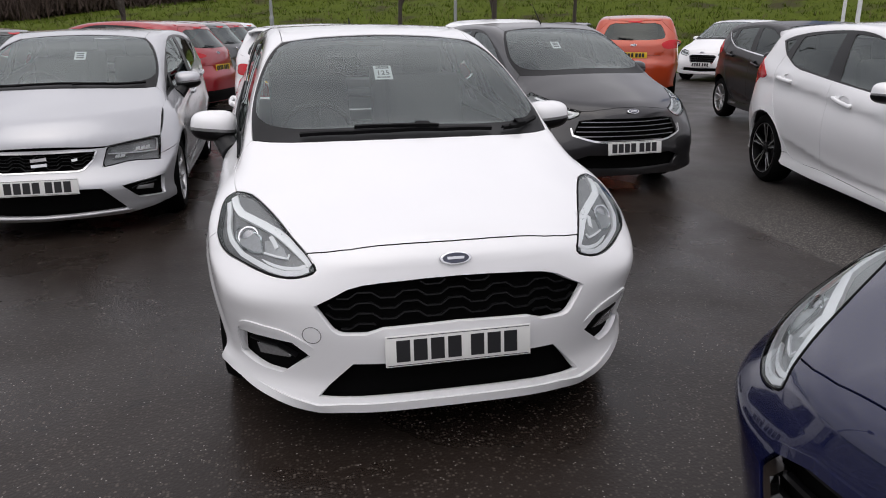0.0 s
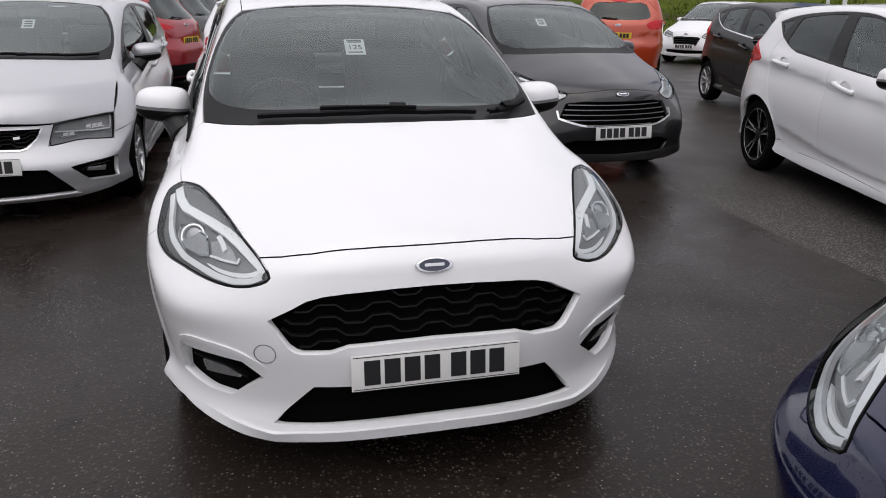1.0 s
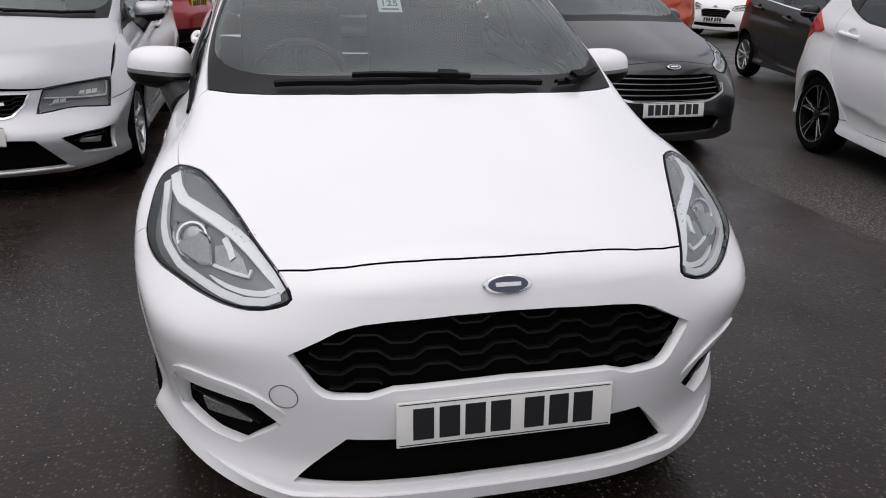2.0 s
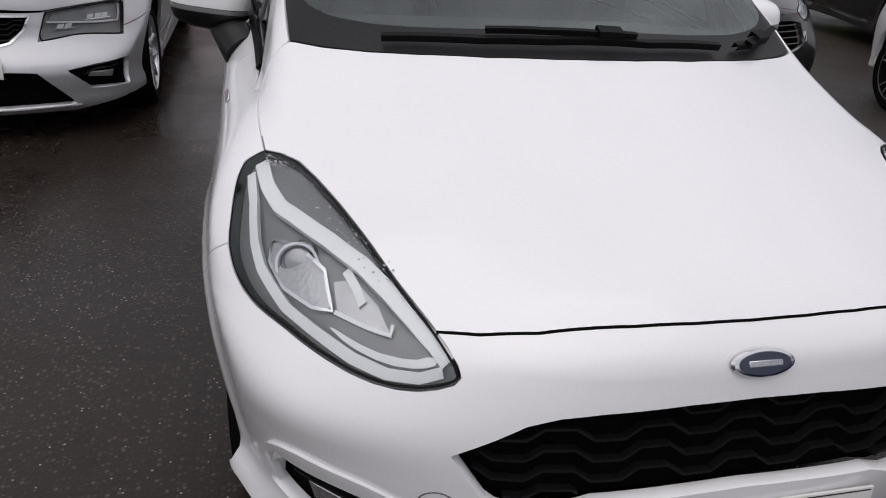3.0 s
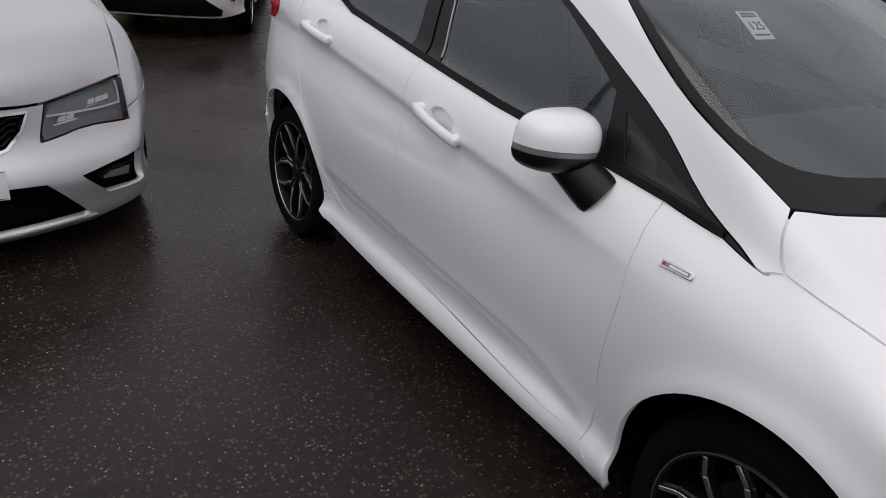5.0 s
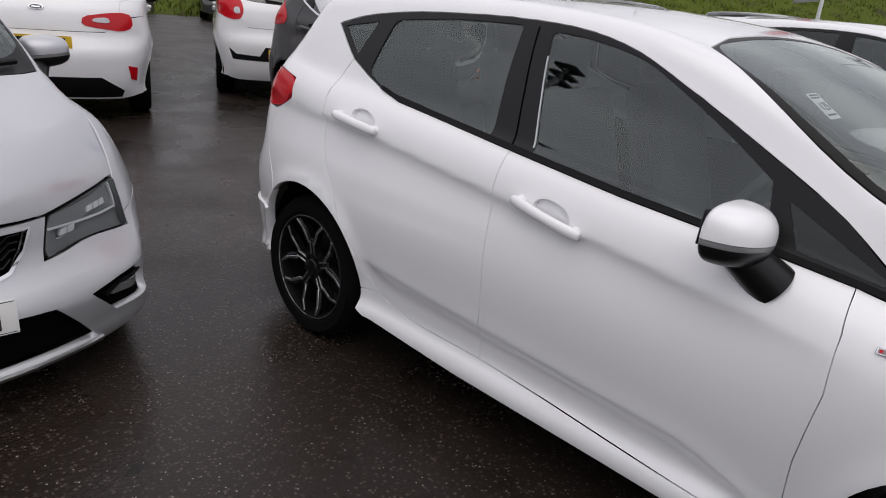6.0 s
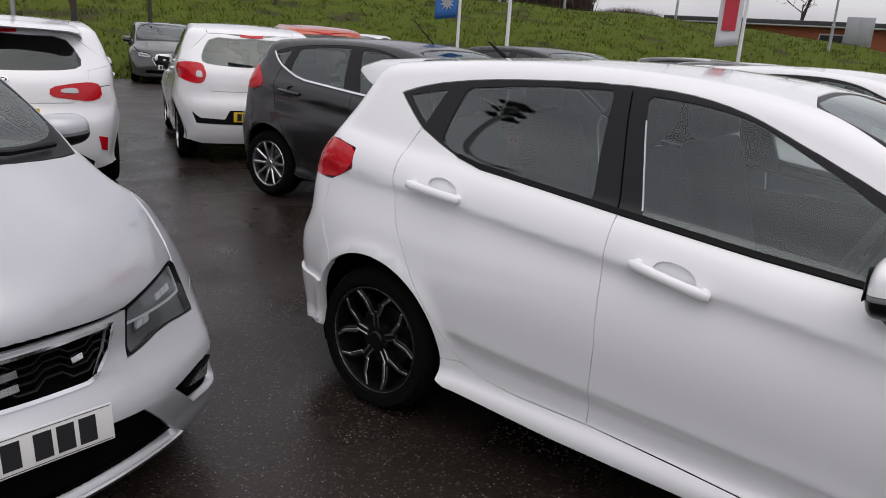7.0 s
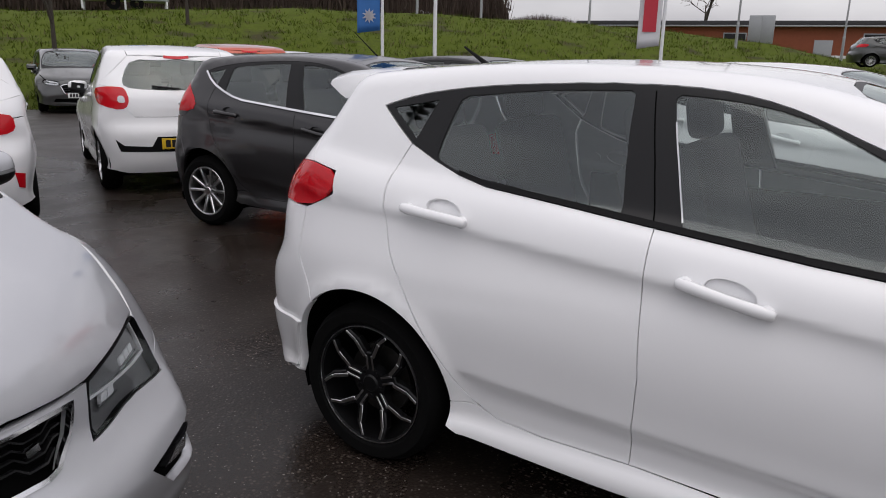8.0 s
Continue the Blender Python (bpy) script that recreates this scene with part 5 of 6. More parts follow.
def blades(name, count, spread, height, mat, label):
    """Loose blades and tufts, as one mesh."""
    rng = np.random.default_rng(5)
    vs, fs = [], []
    for _ in range(count):
        az, r = rng.uniform(*spread[0]), 0.0
        r = float(FOOT(az)) + rng.uniform(*spread[1])
        x, y, z = bank_place(az, r)
        for _ in range(5):
            a, h, w = rng.uniform(0, 6.28), height * rng.uniform(0.5, 1.3), 0.02
            dx, dy = rng.normal(0, 0.08, 2)
            px, py = x + rng.normal(0, 0.12), y + rng.normal(0, 0.12)
            n = len(vs)
            vs += [(px - w * math.cos(a), py - w * math.sin(a), z - 0.03), (px + w * math.cos(a), py + w * math.sin(a), z - 0.03), (px + dx, py + dy, z + h)]
            fs.append((n, n + 1, n + 2))
    return tagged(mesh_object(name, vs, fs, mat, smooth=False), label, "grass", kind="stuff")


BLADE = material("grass_blade", (0.066, 0.094, 0.010), 0.8, grain=0.6, scale=3, spec=0.1)
DRYBLADE = material("dry_blade", (0.11, 0.095, 0.04), 0.85, grain=0.6, scale=3)
blades("grass_tufts", 9000, ((-25, 92), (0, 17)), 0.13, BLADE, "short green grass tufts on the bank")
blades("dry_tufts", 1500, ((-25, 92), (0, 17)), 0.16, DRYBLADE, "dry brown grass tufts on the bank")

# ---- what stands on and behind the bank ----
BARK = material("bark", (0.045, 0.036, 0.028), 0.9, grain=0.6, scale=30, bump=0.6)
TWIG = material("winter_twigs", (0.05, 0.032, 0.024), 0.9, grain=0.5, scale=8)
GALV = material("galvanised_steel", (0.34, 0.35, 0.36), 0.45, 0.6, grain=0.2, scale=20)
WHITEPOLE = material("white_pole", (0.72, 0.73, 0.74), 0.4, grain=0.1, scale=20)
BRICKRED = material("red_cladding", (0.27, 0.075, 0.035), 0.8, grain=0.25, scale=6, bump=0.2, patch=0.2)
RENDERED = material("white_render", (0.62, 0.62, 0.61), 0.8, grain=0.1, scale=10, patch=0.15)
ROOFDARK = material("dark_roofing", (0.035, 0.034, 0.038), 0.7, grain=0.3, scale=12)
BUFF = material("buff_wall", (0.33, 0.25, 0.14), 0.85, grain=0.2, scale=5, patch=0.2)
FLAGBLUE = material("blue_cloth", (0.03, 0.14, 0.40), 0.7, grain=0.15, scale=12)
FLAGRED = material("red_cloth", (0.48, 0.03, 0.05), 0.7, grain=0.15, scale=12)
FLAGWHITE = material("white_cloth", (0.66, 0.66, 0.68), 0.7, grain=0.1, scale=12)


def tree(name, base, height, seed, label, spread=0.5, depth=5, thick=0.09):
    """A bare winter tree: a tapered trunk and limbs that fork down to twigs."""
    rng = np.random.default_rng(seed)
    thing = tagged(new(name), label, "tree")
    thing.location = base
    limbs, twigs = [], []

    def grow(p, way, length, r, level):
        q = p + way * length
        (limbs if level < 2 else twigs).append(rod(p, q, r, r * 0.62, 7 if level < 2 else 4))
        if level >= depth:
            return
        for _ in range(3 if level else 4):
            turn = Vector(rng.normal(0, spread, 3))
            start = p + way * length * rng.uniform(0.55, 1.0)
            grow(start, (way + turn + Vector((0, 0, 0.18))).normalized(), length * rng.uniform(0.55, 0.75), r * 0.55, level + 1)
    grow(Vector((0, 0, -0.1)), Vector((0.02, 0.01, 1)).normalized(), height * 0.42, thick, 0)
    part("trunk", joined(*limbs), BARK, thing)
    part("crown", joined(*twigs), TWIG, thing, "bare twigs")
    return thing


def thicket(name, az0, az1, r, height, count, mat, label, seed):
    """A bare hedge: crossing stems and twigs with an uneven top."""
    rng = np.random.default_rng(seed)
    vs, fs = [], []
    for _ in range(count):
        az = rng.uniform(az0, az1)
        x, y, z = bank_place(az, r + rng.normal(0, 0.7))
        top = height * (0.62 + 0.38 * noise.noise((az * 0.25, seed, 0))) * rng.uniform(0.35, 1.0)
        for _ in range(3):
            a = rng.uniform(0, 6.28)
            h0 = rng.uniform(0, 0.5) * top
            w = rng.uniform(0.015, 0.05)
            p = np.array([x + rng.normal(0, 0.3), y + rng.normal(0, 0.3), z + h0])
            q = p + np.array([rng.normal(0, 0.25), rng.normal(0, 0.25), top - h0])
            n = len(vs)
            vs += [p + (w * math.cos(a), w * math.sin(a), 0), p - (w * math.cos(a), w * math.sin(a), 0), q]
            fs.append((n, n + 1, n + 2))
    return tagged(mesh_object(name, vs, fs, mat, smooth=False), label, "hedge", kind="stuff")


thicket("hedge", -30, 4, 39.5, 2.6, 13000, TWIG, "bare brown winter hedge on the bank", 3)
thicket("woodland", 3, 58, 50, 4.4, 30000, TWIG, "bare brown woodland edge behind the bank", 4)
thicket("scrub", 56, 72, 62, 2.2, 4000, TWIG, "low bare scrub behind the bank", 6)
tree("tree", (6.1, 20.4, 0), 6.5, 11, "slender bare tree with a dark trunk by the grass bank", 0.35, 4, 0.10)
tree("tree", (3.9, 24.6, float(bank_z(9, 24.9))), 6.0, 12, "slender bare tree with a dark trunk by the grass bank", 0.35, 4, 0.09)
tree("tree", (-4.6, 20.8, 0), 6.0, 14, "slender bare tree with a dark trunk by the grass bank", 0.35, 4, 0.09)
tree("tree", (10.2, 24.0, float(bank_z(23, 26))), 5.5, 15, "slender bare tree with a dark trunk by the grass bank", 0.35, 4, 0.08)
tree("tree", (18.2, 27.8, float(bank_z(33, 33.2))), 5.0, 16, "bare young tree on the grass bank", 0.4, 4, 0.08)
tree("tree", (63.0, 18.2, 1.5), 9.0, 17, "bare round-headed tree behind the red building", 0.5, 5, 0.14)


def lamp_post(base, height, label):
    """A tapered steel post with a collar, a door and a small lantern."""
    thing = tagged(new("lamp_post"), label, "lamp post")
    thing.location = base
    part("post", joined(rod((0, 0, -0.1), (0, 0, 1.2), 0.075, 0.07, 16), rod((0, 0, 1.2), (0, 0, height), 0.055, 0.035, 16)), GALV, thing)
    part("collar", rod((0, 0, 1.16), (0, 0, 1.26), 0.085, 0.065, 16), GALV, thing)
    part("lantern", box((0.22, 0.62, 0.11), (0, -0.22, height + 0.03), 0.03, 2, None, (0.3, 0.3)), GALV, thing)
    return thing


for x, y, h in ((-0.5, 24.6, 7.5), (5.2, 21.6, 7.0), (40.2, 19.2, 6.5), (37.5, 10.2, 7.0), (43.0, 5.9, 4.2), (30.0, 24.5, 6.5), (34.0, 23.0, 6.0)):
    az, r = math.degrees(math.atan2(x, y)), math.hypot(x, y)
    lamp_post((x, y, max(0.0, float(bank_z(az, r)))), h, "tall grey steel lamp post by the grass bank")


def flag(name, base, height, cloth, mark, label, wide, tall, foot, side):
    """A white pole with a tall banner on it; the banner has a plain mark."""
    thing = tagged(new(name), label, "flag")
    thing.location = base
    part("pole", rod((0, 0, -0.1), (0, 0, height), 0.045, 0.03, 16), WHITEPOLE, thing)
    part("pole_cap", rod((0, 0, height), (0, 0, height + 0.06), 0.04, 0.015, 12), WHITEPOLE, thing)
    ux, uy = side
    vs, fs = [], []
    for i in range(15):
        for j in range(9):
            u, v = j / 8, i / 14
            wave = 0.05 * math.sin(3.2 * v + 4 * u) * u
            vs.append((ux * (0.06 + wide * u) - uy * wave, uy * (0.06 + wide * u) + ux * wave, foot + tall * v - 0.08 * u * (1 - v)))
    for i in range(14):
        for j in range(8):
            fs.append((i * 9 + j, i * 9 + j + 1, i * 9 + j + 10, i * 9 + j + 9))
    sheet_ob = mesh_object("banner", vs, fs, cloth, thing)
    sheet_ob.modifiers.new("thickness", "SOLIDIFY").thickness = 0.006
    out = Vector((-uy, ux, 0))
    for s in (1, -1):
        for shape in mark:
            bm = shape()
            c = Vector((ux * (0.06 + wide * 0.5), uy * (0.06 + wide * 0.5), foot)) + out * s * 0.045
            bmesh.ops.transform(bm, matrix=Matrix.Translation(c) @ Matrix((Vector((ux, uy, 0)), Vector((0, 0, 1)), out)).transposed().to_4x4(), verts=bm.verts)
            part("banner_mark", bm, FLAGWHITE if cloth is FLAGBLUE else FLAGRED, thing)
    return thing


def rosette():
    """A ten-pointed star, cut from one sheet."""
    bm = bmesh.new()
    ring = [bm.verts.new((r * math.sin(a), 0.34 + r * math.cos(a), 0)) for a, r in [(math.pi * i / 10, 0.19 if i % 2 == 0 else 0.10) for i in range(20)]]
    bm.faces.new(ring)
    bmesh.ops.solidify(bm, geom=bm.faces[:], thickness=0.004)
    return bm


flag("flag", (12.77, 13.6, 0), 6.0, FLAGBLUE, [rosette, lambda: box((0.22, 0.5, 0.004), (0, 1.0, 0), 0, 1)], "blue banner with a white mark on a white pole", 0.58, 2.9, 2.05, (-0.79, 0.61))
flag("flag", (10.5, 10.5, 0), 6.0, FLAGBLUE, [], "white pole with a furled blue banner high up", 0.5, 1.2, 4.5, (-0.7, 0.7))
flag("flag", (14.6, 7.0, 0), 5.0, FLAGWHITE, [lambda: box((0.30, 1.9, 0.004), (0, 1.25, 0), 0, 1)], "white banner with a red panel on a white pole", 0.50, 2.6, 1.78, (-0.3, 0.95))


def low_building():
    """A long low building: red cladding over a white plinth, dark flat roof with an overhang, windows and doors."""
    thing = tagged(new("building"), "long low red-clad building with white plinth and dark roof", "building")
    thing.matrix_basis = pose(56.5, 11.5, 0.7, 0, 0, 98)
    part("plinth", box((26, 8, 1.25), (0, 0, 0.62), 0.02), RENDERED, thing, "white rendered plinth")
    part("wall", box((25.9, 7.9, 1.9), (0, 0, 2.2), 0.02), BRICKRED, thing, "red-brown cladding")
    part("roof", box((27, 9, 0.28), (0, 0, 3.28), 0.04), ROOFDARK, thing, "dark flat roof")
    part("fascia", box((27.1, 9.1, 0.10), (0, 0, 3.08), 0.02), GALV, thing)
    for i, x in enumerate((-10.5, -6.0, 2.5, 8.0)):
        win = part("window", box((1.5, 0.12, 0.9), (x, 3.95, 2.2), 0.01), GALV, thing)
        part("pane", box((1.36, 0.05, 0.76), (x, 4.02, 2.2), 0.005), GLOSSBLACK, win)
    part("door", box((1.1, 0.12, 2.1), (-3.0, 4.0, 1.15), 0.01), GALV, thing)
    return thing


low_building()


def house():
    thing = tagged(new("building"), "buff two-storey building behind the hedge", "building")
    thing.matrix_basis = pose(-15.5, 50, 1.5, 0, 0, 12)
    part("wall", box((16, 8, 5), (0, 0, 2.5), 0.02), BUFF, thing)
    part("roof", box((17, 9, 1.6), (0, 0, 5.8), 0.05, 2, None, (0.3, 0.7)), ROOFDARK, thing)
    for x in (-6, -3, 0, 3, 6):
        for z in (1.4, 3.7):
            win = part("window", box((1.2, 0.1, 1.1), (x, -4.0, z), 0.01), RENDERED, thing)
            part("pane", box((1.0, 0.05, 0.9), (x, -4.06, z), 0.005), GLOSSBLACK, win)


house()


def trailer():
    """A flat trailer with a white frame and a slack blue and white sheet."""
    thing = tagged(new("trailer"), "trailer with white frame and blue and white sheet", "trailer")
    thing.matrix_basis = pose(19.7, 34.0, float(bank_z(30, 39.3)), 0, 0, -35)
    part("deck", box((3.8, 1.7, 0.14), (0, 0, 0.5), 0.02), GALV, thing)
    for x in (-1.8, 0.0, 1.8):
        for y in (-0.8, 0.8):
            part("post", rod((x, y, 0.0), (x, y, 2.3), 0.05, None, 10), WHITEPOLE, thing)
    for y in (-0.8, 0.8):
        part("rail", rod((-1.8, y, 0.62), (1.8, y, 0.62), 0.05, None, 10), WHITEPOLE, thing)
    for x0, x1, mat in ((-1.7, -0.2, FLAGWHITE), (-0.2, 0.7, FLAGBLUE), (0.7, 1.75, FLAGWHITE)):
        vs = [(x0 + (x1 - x0) * u, -0.85 - 0.15 * math.sin(3 * u), 0.66 + (1.5 * (0.25 + 0.75 * ((x0 + (x1 - x0) * u + 1.8) / 3.6))) * v) for v in (0, 0.33, 0.66, 1) for u in (0, 0.25, 0.5, 0.75, 1)]
        ob = mesh_object("sheet", vs, [(i * 5 + j, i * 5 + j + 1, i * 5 + j + 6, i * 5 + j + 5) for i in range(3) for j in range(4)], mat, thing)
        ob.modifiers.new("thickness", "SOLIDIFY").thickness = 0.01
    for x in (-0.5, 0.5):
        bm = lathe([(-0.1, 0.1), (-0.1, 0.3), (0.1, 0.3), (0.1, 0.1)], 24)
        bmesh.ops.transform(bm, matrix=Matrix.Translation((x, -0.7, 0.3)) @ Matrix.Rotation(radians(90), 4, "Z"), verts=bm.verts)
        part("wheel", bm, RUBBER, thing)


trailer()


def cabinet_box():
    thing = tagged(new("utility_cabinet"), "grey steel utility cabinet on the verge", "cabinet")
    thing.matrix_basis = pose(42.5, 10.0, float(bank_z(76.8, 43.6)) - 0.05, 0, 0, 95)
    part("body", box((1.3, 0.5, 1.5), (0, 0, 0.75), 0.02), GALV, thing)
    for x in (-0.31, 0.31):
        part("door", box((0.6, 0.03, 1.3), (x, 0.26, 0.8), 0.008), GALV, thing)


cabinet_box()


def floodlight_mast():
    """A tall column with three floodlights, behind the silver car's row."""
    thing = tagged(new("floodlight_mast"), "tall steel column with three black floodlights", "lamp post")
    thing.location = (-9.0, 8.6, 0)
    part("post", joined(rod((0, 0, 0), (0, 0, 2.0), 0.12, 0.11, 16), rod((0, 0, 2.0), (0, 0, 7.7), 0.09, 0.06, 16)), GALV, thing)
    part("crossbar", rod((-0.8, 0.5, 7.7), (0.8, -0.5, 7.7), 0.04, None, 10), GALV, thing)
    for u, t in ((-0.75, 25), (0, -15), (0.75, 10)):
        lamp = part("floodlight", box((0.55, 0.42, 0.16), (0.85 * u, -0.55 * u, 7.9), 0.03, 2, None), BLACK, thing)
        part("bracket", rod((0.85 * u, -0.55 * u, 7.68), (0.85 * u, -0.55 * u, 7.85), 0.03, None, 8), GALV, thing)


floodlight_mast()

# ---- the cars ----
FORKED = alloy("st", 0.228, DARKALLOY, ALLOY, 5, 0.42)
MULTI = alloy("multi", 0.21, ALLOY, ALLOY, 10, 0.0)
FIVE = alloy("five", 0.235, DARKALLOY, ALLOY, 5, 0.16)
SILVERRIM = alloy("seat", 0.22, ALLOY, ALLOY, 5, 0.35)
hero, hk = hatchback("white_hatchback", "white five-door hatchback with black grille on wet asphalt", WHITE, 0.02, spec=SNUB, front=dict(WHITE_FRONT, splitter=WHITE), wheel=FORKED)
hero.matrix_basis = pose(0.004, 0, 0)

# Smaller parts of the white hatchback
hk.strip("wiper", "top", [(-0.47, 0.962), (-0.25, 0.898), (-0.1, 0.878), (0.15, 0.880), (0.37, 0.925)], 0.014, BLACK, off=0.022, depth=0.016)
hk.strip("wiper", "top", [(-0.24, 0.918), (-0.1, 0.898), (0.05, 0.888), (0.12, 0.890)], 0.012, BLACK, off=0.034, depth=0.014)
hk.strip("wiper", "top", [(0.43, 0.945), (0.52, 0.99), (0.63, 1.085)], 0.014, BLACK, off=0.022, depth=0.016)
hk.strip("wiper", "top", [(0.47, 0.955), (0.51, 0.985), (0.55, 1.015)], 0.02, BLACK, off=0.03, depth=0.016)
for a in ([(0.02, 0.890), (0.08, 0.889)], [(0.50, 0.985), (0.545, 1.01)]):
    hk.strip("wiper_joint", "top", a, 0.03, BLACK, off=0.04, depth=0.02)
hk.strip("belt_trim", "side", [(a, b + 0.006) for a, b in BELT[:8]], 0.014, BLACK, sides=2, off=0.006, depth=0.008)
roof_spoiler(hk, WHITE)
fin = rod((0, 3.30, 1.44), (0.0, 3.42, 1.515), 0.012, 0.004, 8)
part("aerial", fin, BLACK, hero)
ring = [(0.501 + 0.031 * math.cos(a), 0.465 + 0.031 * math.sin(a)) for a in np.linspace(0, 2 * np.pi, 21)]
hk.strip("tow_eye_cover", "front", [(-x, z) for x, z in ring], 0.0025, SEAM, off=0.001, depth=0.002, step=0.01)
# The front seam's shade is painted on as near-black strips over the gap.
hk.strip("bonnet_seal", "top", [q[1:] for q in fine(WHITE_FRONT["seam"] + WHITE_FRONT["edge"][:1], 4)], 0.0042, UNDER, off=0.0006, depth=0.012)
hk.strip("bonnet_seal", "top", [(-q[1], q[2]) for q in fine(WHITE_FRONT["seam"] + WHITE_FRONT["edge"][:1], 4)], 0.0042, UNDER, off=0.0006, depth=0.012)
hk.strip("fog_surround", "nose", F(*curve([(0.750, 0.330), (0.757, 0.39), (0.752, 0.452), (0.728, 0.472), (0.66, 0.472), (0.585, 0.460), (0.525, 0.428), (0.485, 0.390)], 3)), 0.014, WHITE, sides=2, off=0.006, depth=0.014, label="raised body-coloured rim", step=0.012, fade=9)
hk.panel("rear_valance", "stern", [R((0, 0.47), (0.70, 0.475)) + S((3.80, 0.478)) + S(*arc(W1, ARCH + 0.004, 27, -6, 8)) + S((3.80, 0.248)) + R((0.60, 0.226), (0, 0.228))], WHITE, mirror=True, off=0.013, depth=0.016, label="stepped lower bumper")
# The gap between the doors and the pale channel of the front window, on the black pillar
hk.strip("door_gap", "cabin", S((2.322, 1.034), (2.355, 1.20), (2.394, 1.392)), 0.005, UNDER, sides=2, off=0.001, depth=0.003)
hk.strip("window_channel", "cabin", S((2.246, 1.045), (2.285, 1.19), (2.318, 1.310)), 0.006, ALLOY, sides=2, off=0.001, depth=0.005, label="pale metal window channel")
# Drops of rain on the headlights
rng = np.random.default_rng(9)
for s in (1, -1):
    drops = []
    for _ in range(110):
        t, w = rng.uniform(0.05, 0.98), rng.uniform(0.10, 0.95)
        x = np.interp(t, [0, 0.35, 0.7, 1], [0.51, 0.60, 0.68, 0.74]) + 0.05 * w * (1 - 0.7 * t)
        y = np.interp(t, [0, 0.35, 0.7, 1], [0.275, 0.445, 0.615, 0.69]) - 0.01 * w
        p = hk.p3(("top", x, y))[0]
        r = rng.uniform(0.0009, 0.0024)
        b = bmesh.new()
        bmesh.ops.create_icosphere(b, subdivisions=1, radius=r)
        bmesh.ops.translate(b, vec=(s * p[0], p[1], p[2] + 0.0012), verts=b.verts)
        drops.append(b)
    tagged(part("rain_drops", joined(*drops), RAIN, hero), "", "", kind="stuff")
badge_m = hk.spot("side", 1.153, 0.836, 0.003)
for s in (1, -1):
    st = part("side_badge", box((0.085, 0.017, 0.004), (0, 0, 0), 0.0015, 1), CHROME, hero, "small chrome side badge")
    st.matrix_basis = Matrix.Diagonal((s, 1, 1, 1)) @ badge_m
    part("badge_enamel", box((0.072, 0.010, 0.002), (0.002, 0, 0.0014), 0, 1), LAMPDARK, st)
    part("badge_mark", box((0.048, 0.005, 0.001), (-0.006, 0, 0.0026), 0, 1), CHROME, st)
    part("badge_mark", box((0.007, 0.007, 0.001), (0.032, 0, 0.0026), 0, 1), REDLENS, st, "small red mark")
# The stock label behind the windscreen
label_m = Matrix.Translation((0.0, 1.70, 1.235)) @ Matrix.Rotation(radians(34), 4, "X")
card = part("stock_label", box((0.095, 0.115, 0.002), (0, 0, 0), 0.001, 1), PAPER, hero, "white paper stock label")
card.matrix_basis = label_m
fc = bpy.data.curves.new("label_number", "FONT")
fc.body, fc.size, fc.align_x, fc.align_y, fc.extrude = "125", 0.048, "CENTER", "CENTER", 0.0006
fc.materials.append(INK)
tx = new("label_number", fc)
tx.parent = card
tx.matrix_basis = pose(0, -0.005, 0.002)
for y in (0.036, 0.047, -0.04):
    part("label_bar", box((0.07, 0.007, 0.001), (0, y, 0.0015), 0, 1), INK, card, smooth=False)


def placed(made, x, y, yaw):
    made[0].matrix_basis = pose(x, y, 0, 0, 0, yaw)
    return made


def stock_card(k, y, z, turn=34):
    c = part("stock_label", box((0.095, 0.115, 0.002), (0, 0, 0), 0.001, 1), PAPER, k.car, "white paper stock label")
    c.matrix_basis = Matrix.Translation((0.0, y, z)) @ Matrix.Rotation(radians(turn), 4, "X")
    for yy in (0.03, 0.0, -0.03):
        part("label_bar", box((0.06, 0.016, 0.001), (0, yy, 0.0015), 0, 1), INK, c, smooth=False)


spec, warp = stretched(0.86, 2.62, 4.22, 1.79, 1.445, form=STEPPED)
silver_car, sk = placed(hatchback("silver_hatchback", "silver five-door hatchback with black mesh grille and chrome frame", SILVER, 0.03, warp, spec, dict(SILVER_FRONT, frame=CHROME, lip=ALLOY, badge=False), wheel=SILVERRIM, wheel_r=0.305), -2.215, 3.23, 0)
sk.strip("badge_bar", "front", [(-0.05, 0.572), (0.05, 0.580)], 0.022, CHROME, off=0.012, depth=0.02)
sk.strip("badge_bar", "front", [(-0.05, 0.532), (0.05, 0.540)], 0.022, CHROME, off=0.012, depth=0.02)
sk.strip("side_badge", "front", [(0.20, 0.560), (0.235, 0.565)], 0.018, CHROME, off=0.008, depth=0.015)
for a in ([(-0.55, 0.995), (-0.3, 0.905), (-0.1, 0.882), (0.2, 0.892)], [(0.1, 0.868), (0.4, 0.94), (0.6, 1.045)]):
    sk.strip("wiper", "top", a, 0.014, BLACK, off=0.024, depth=0.016)
stock_card(sk, 1.74, 1.22)

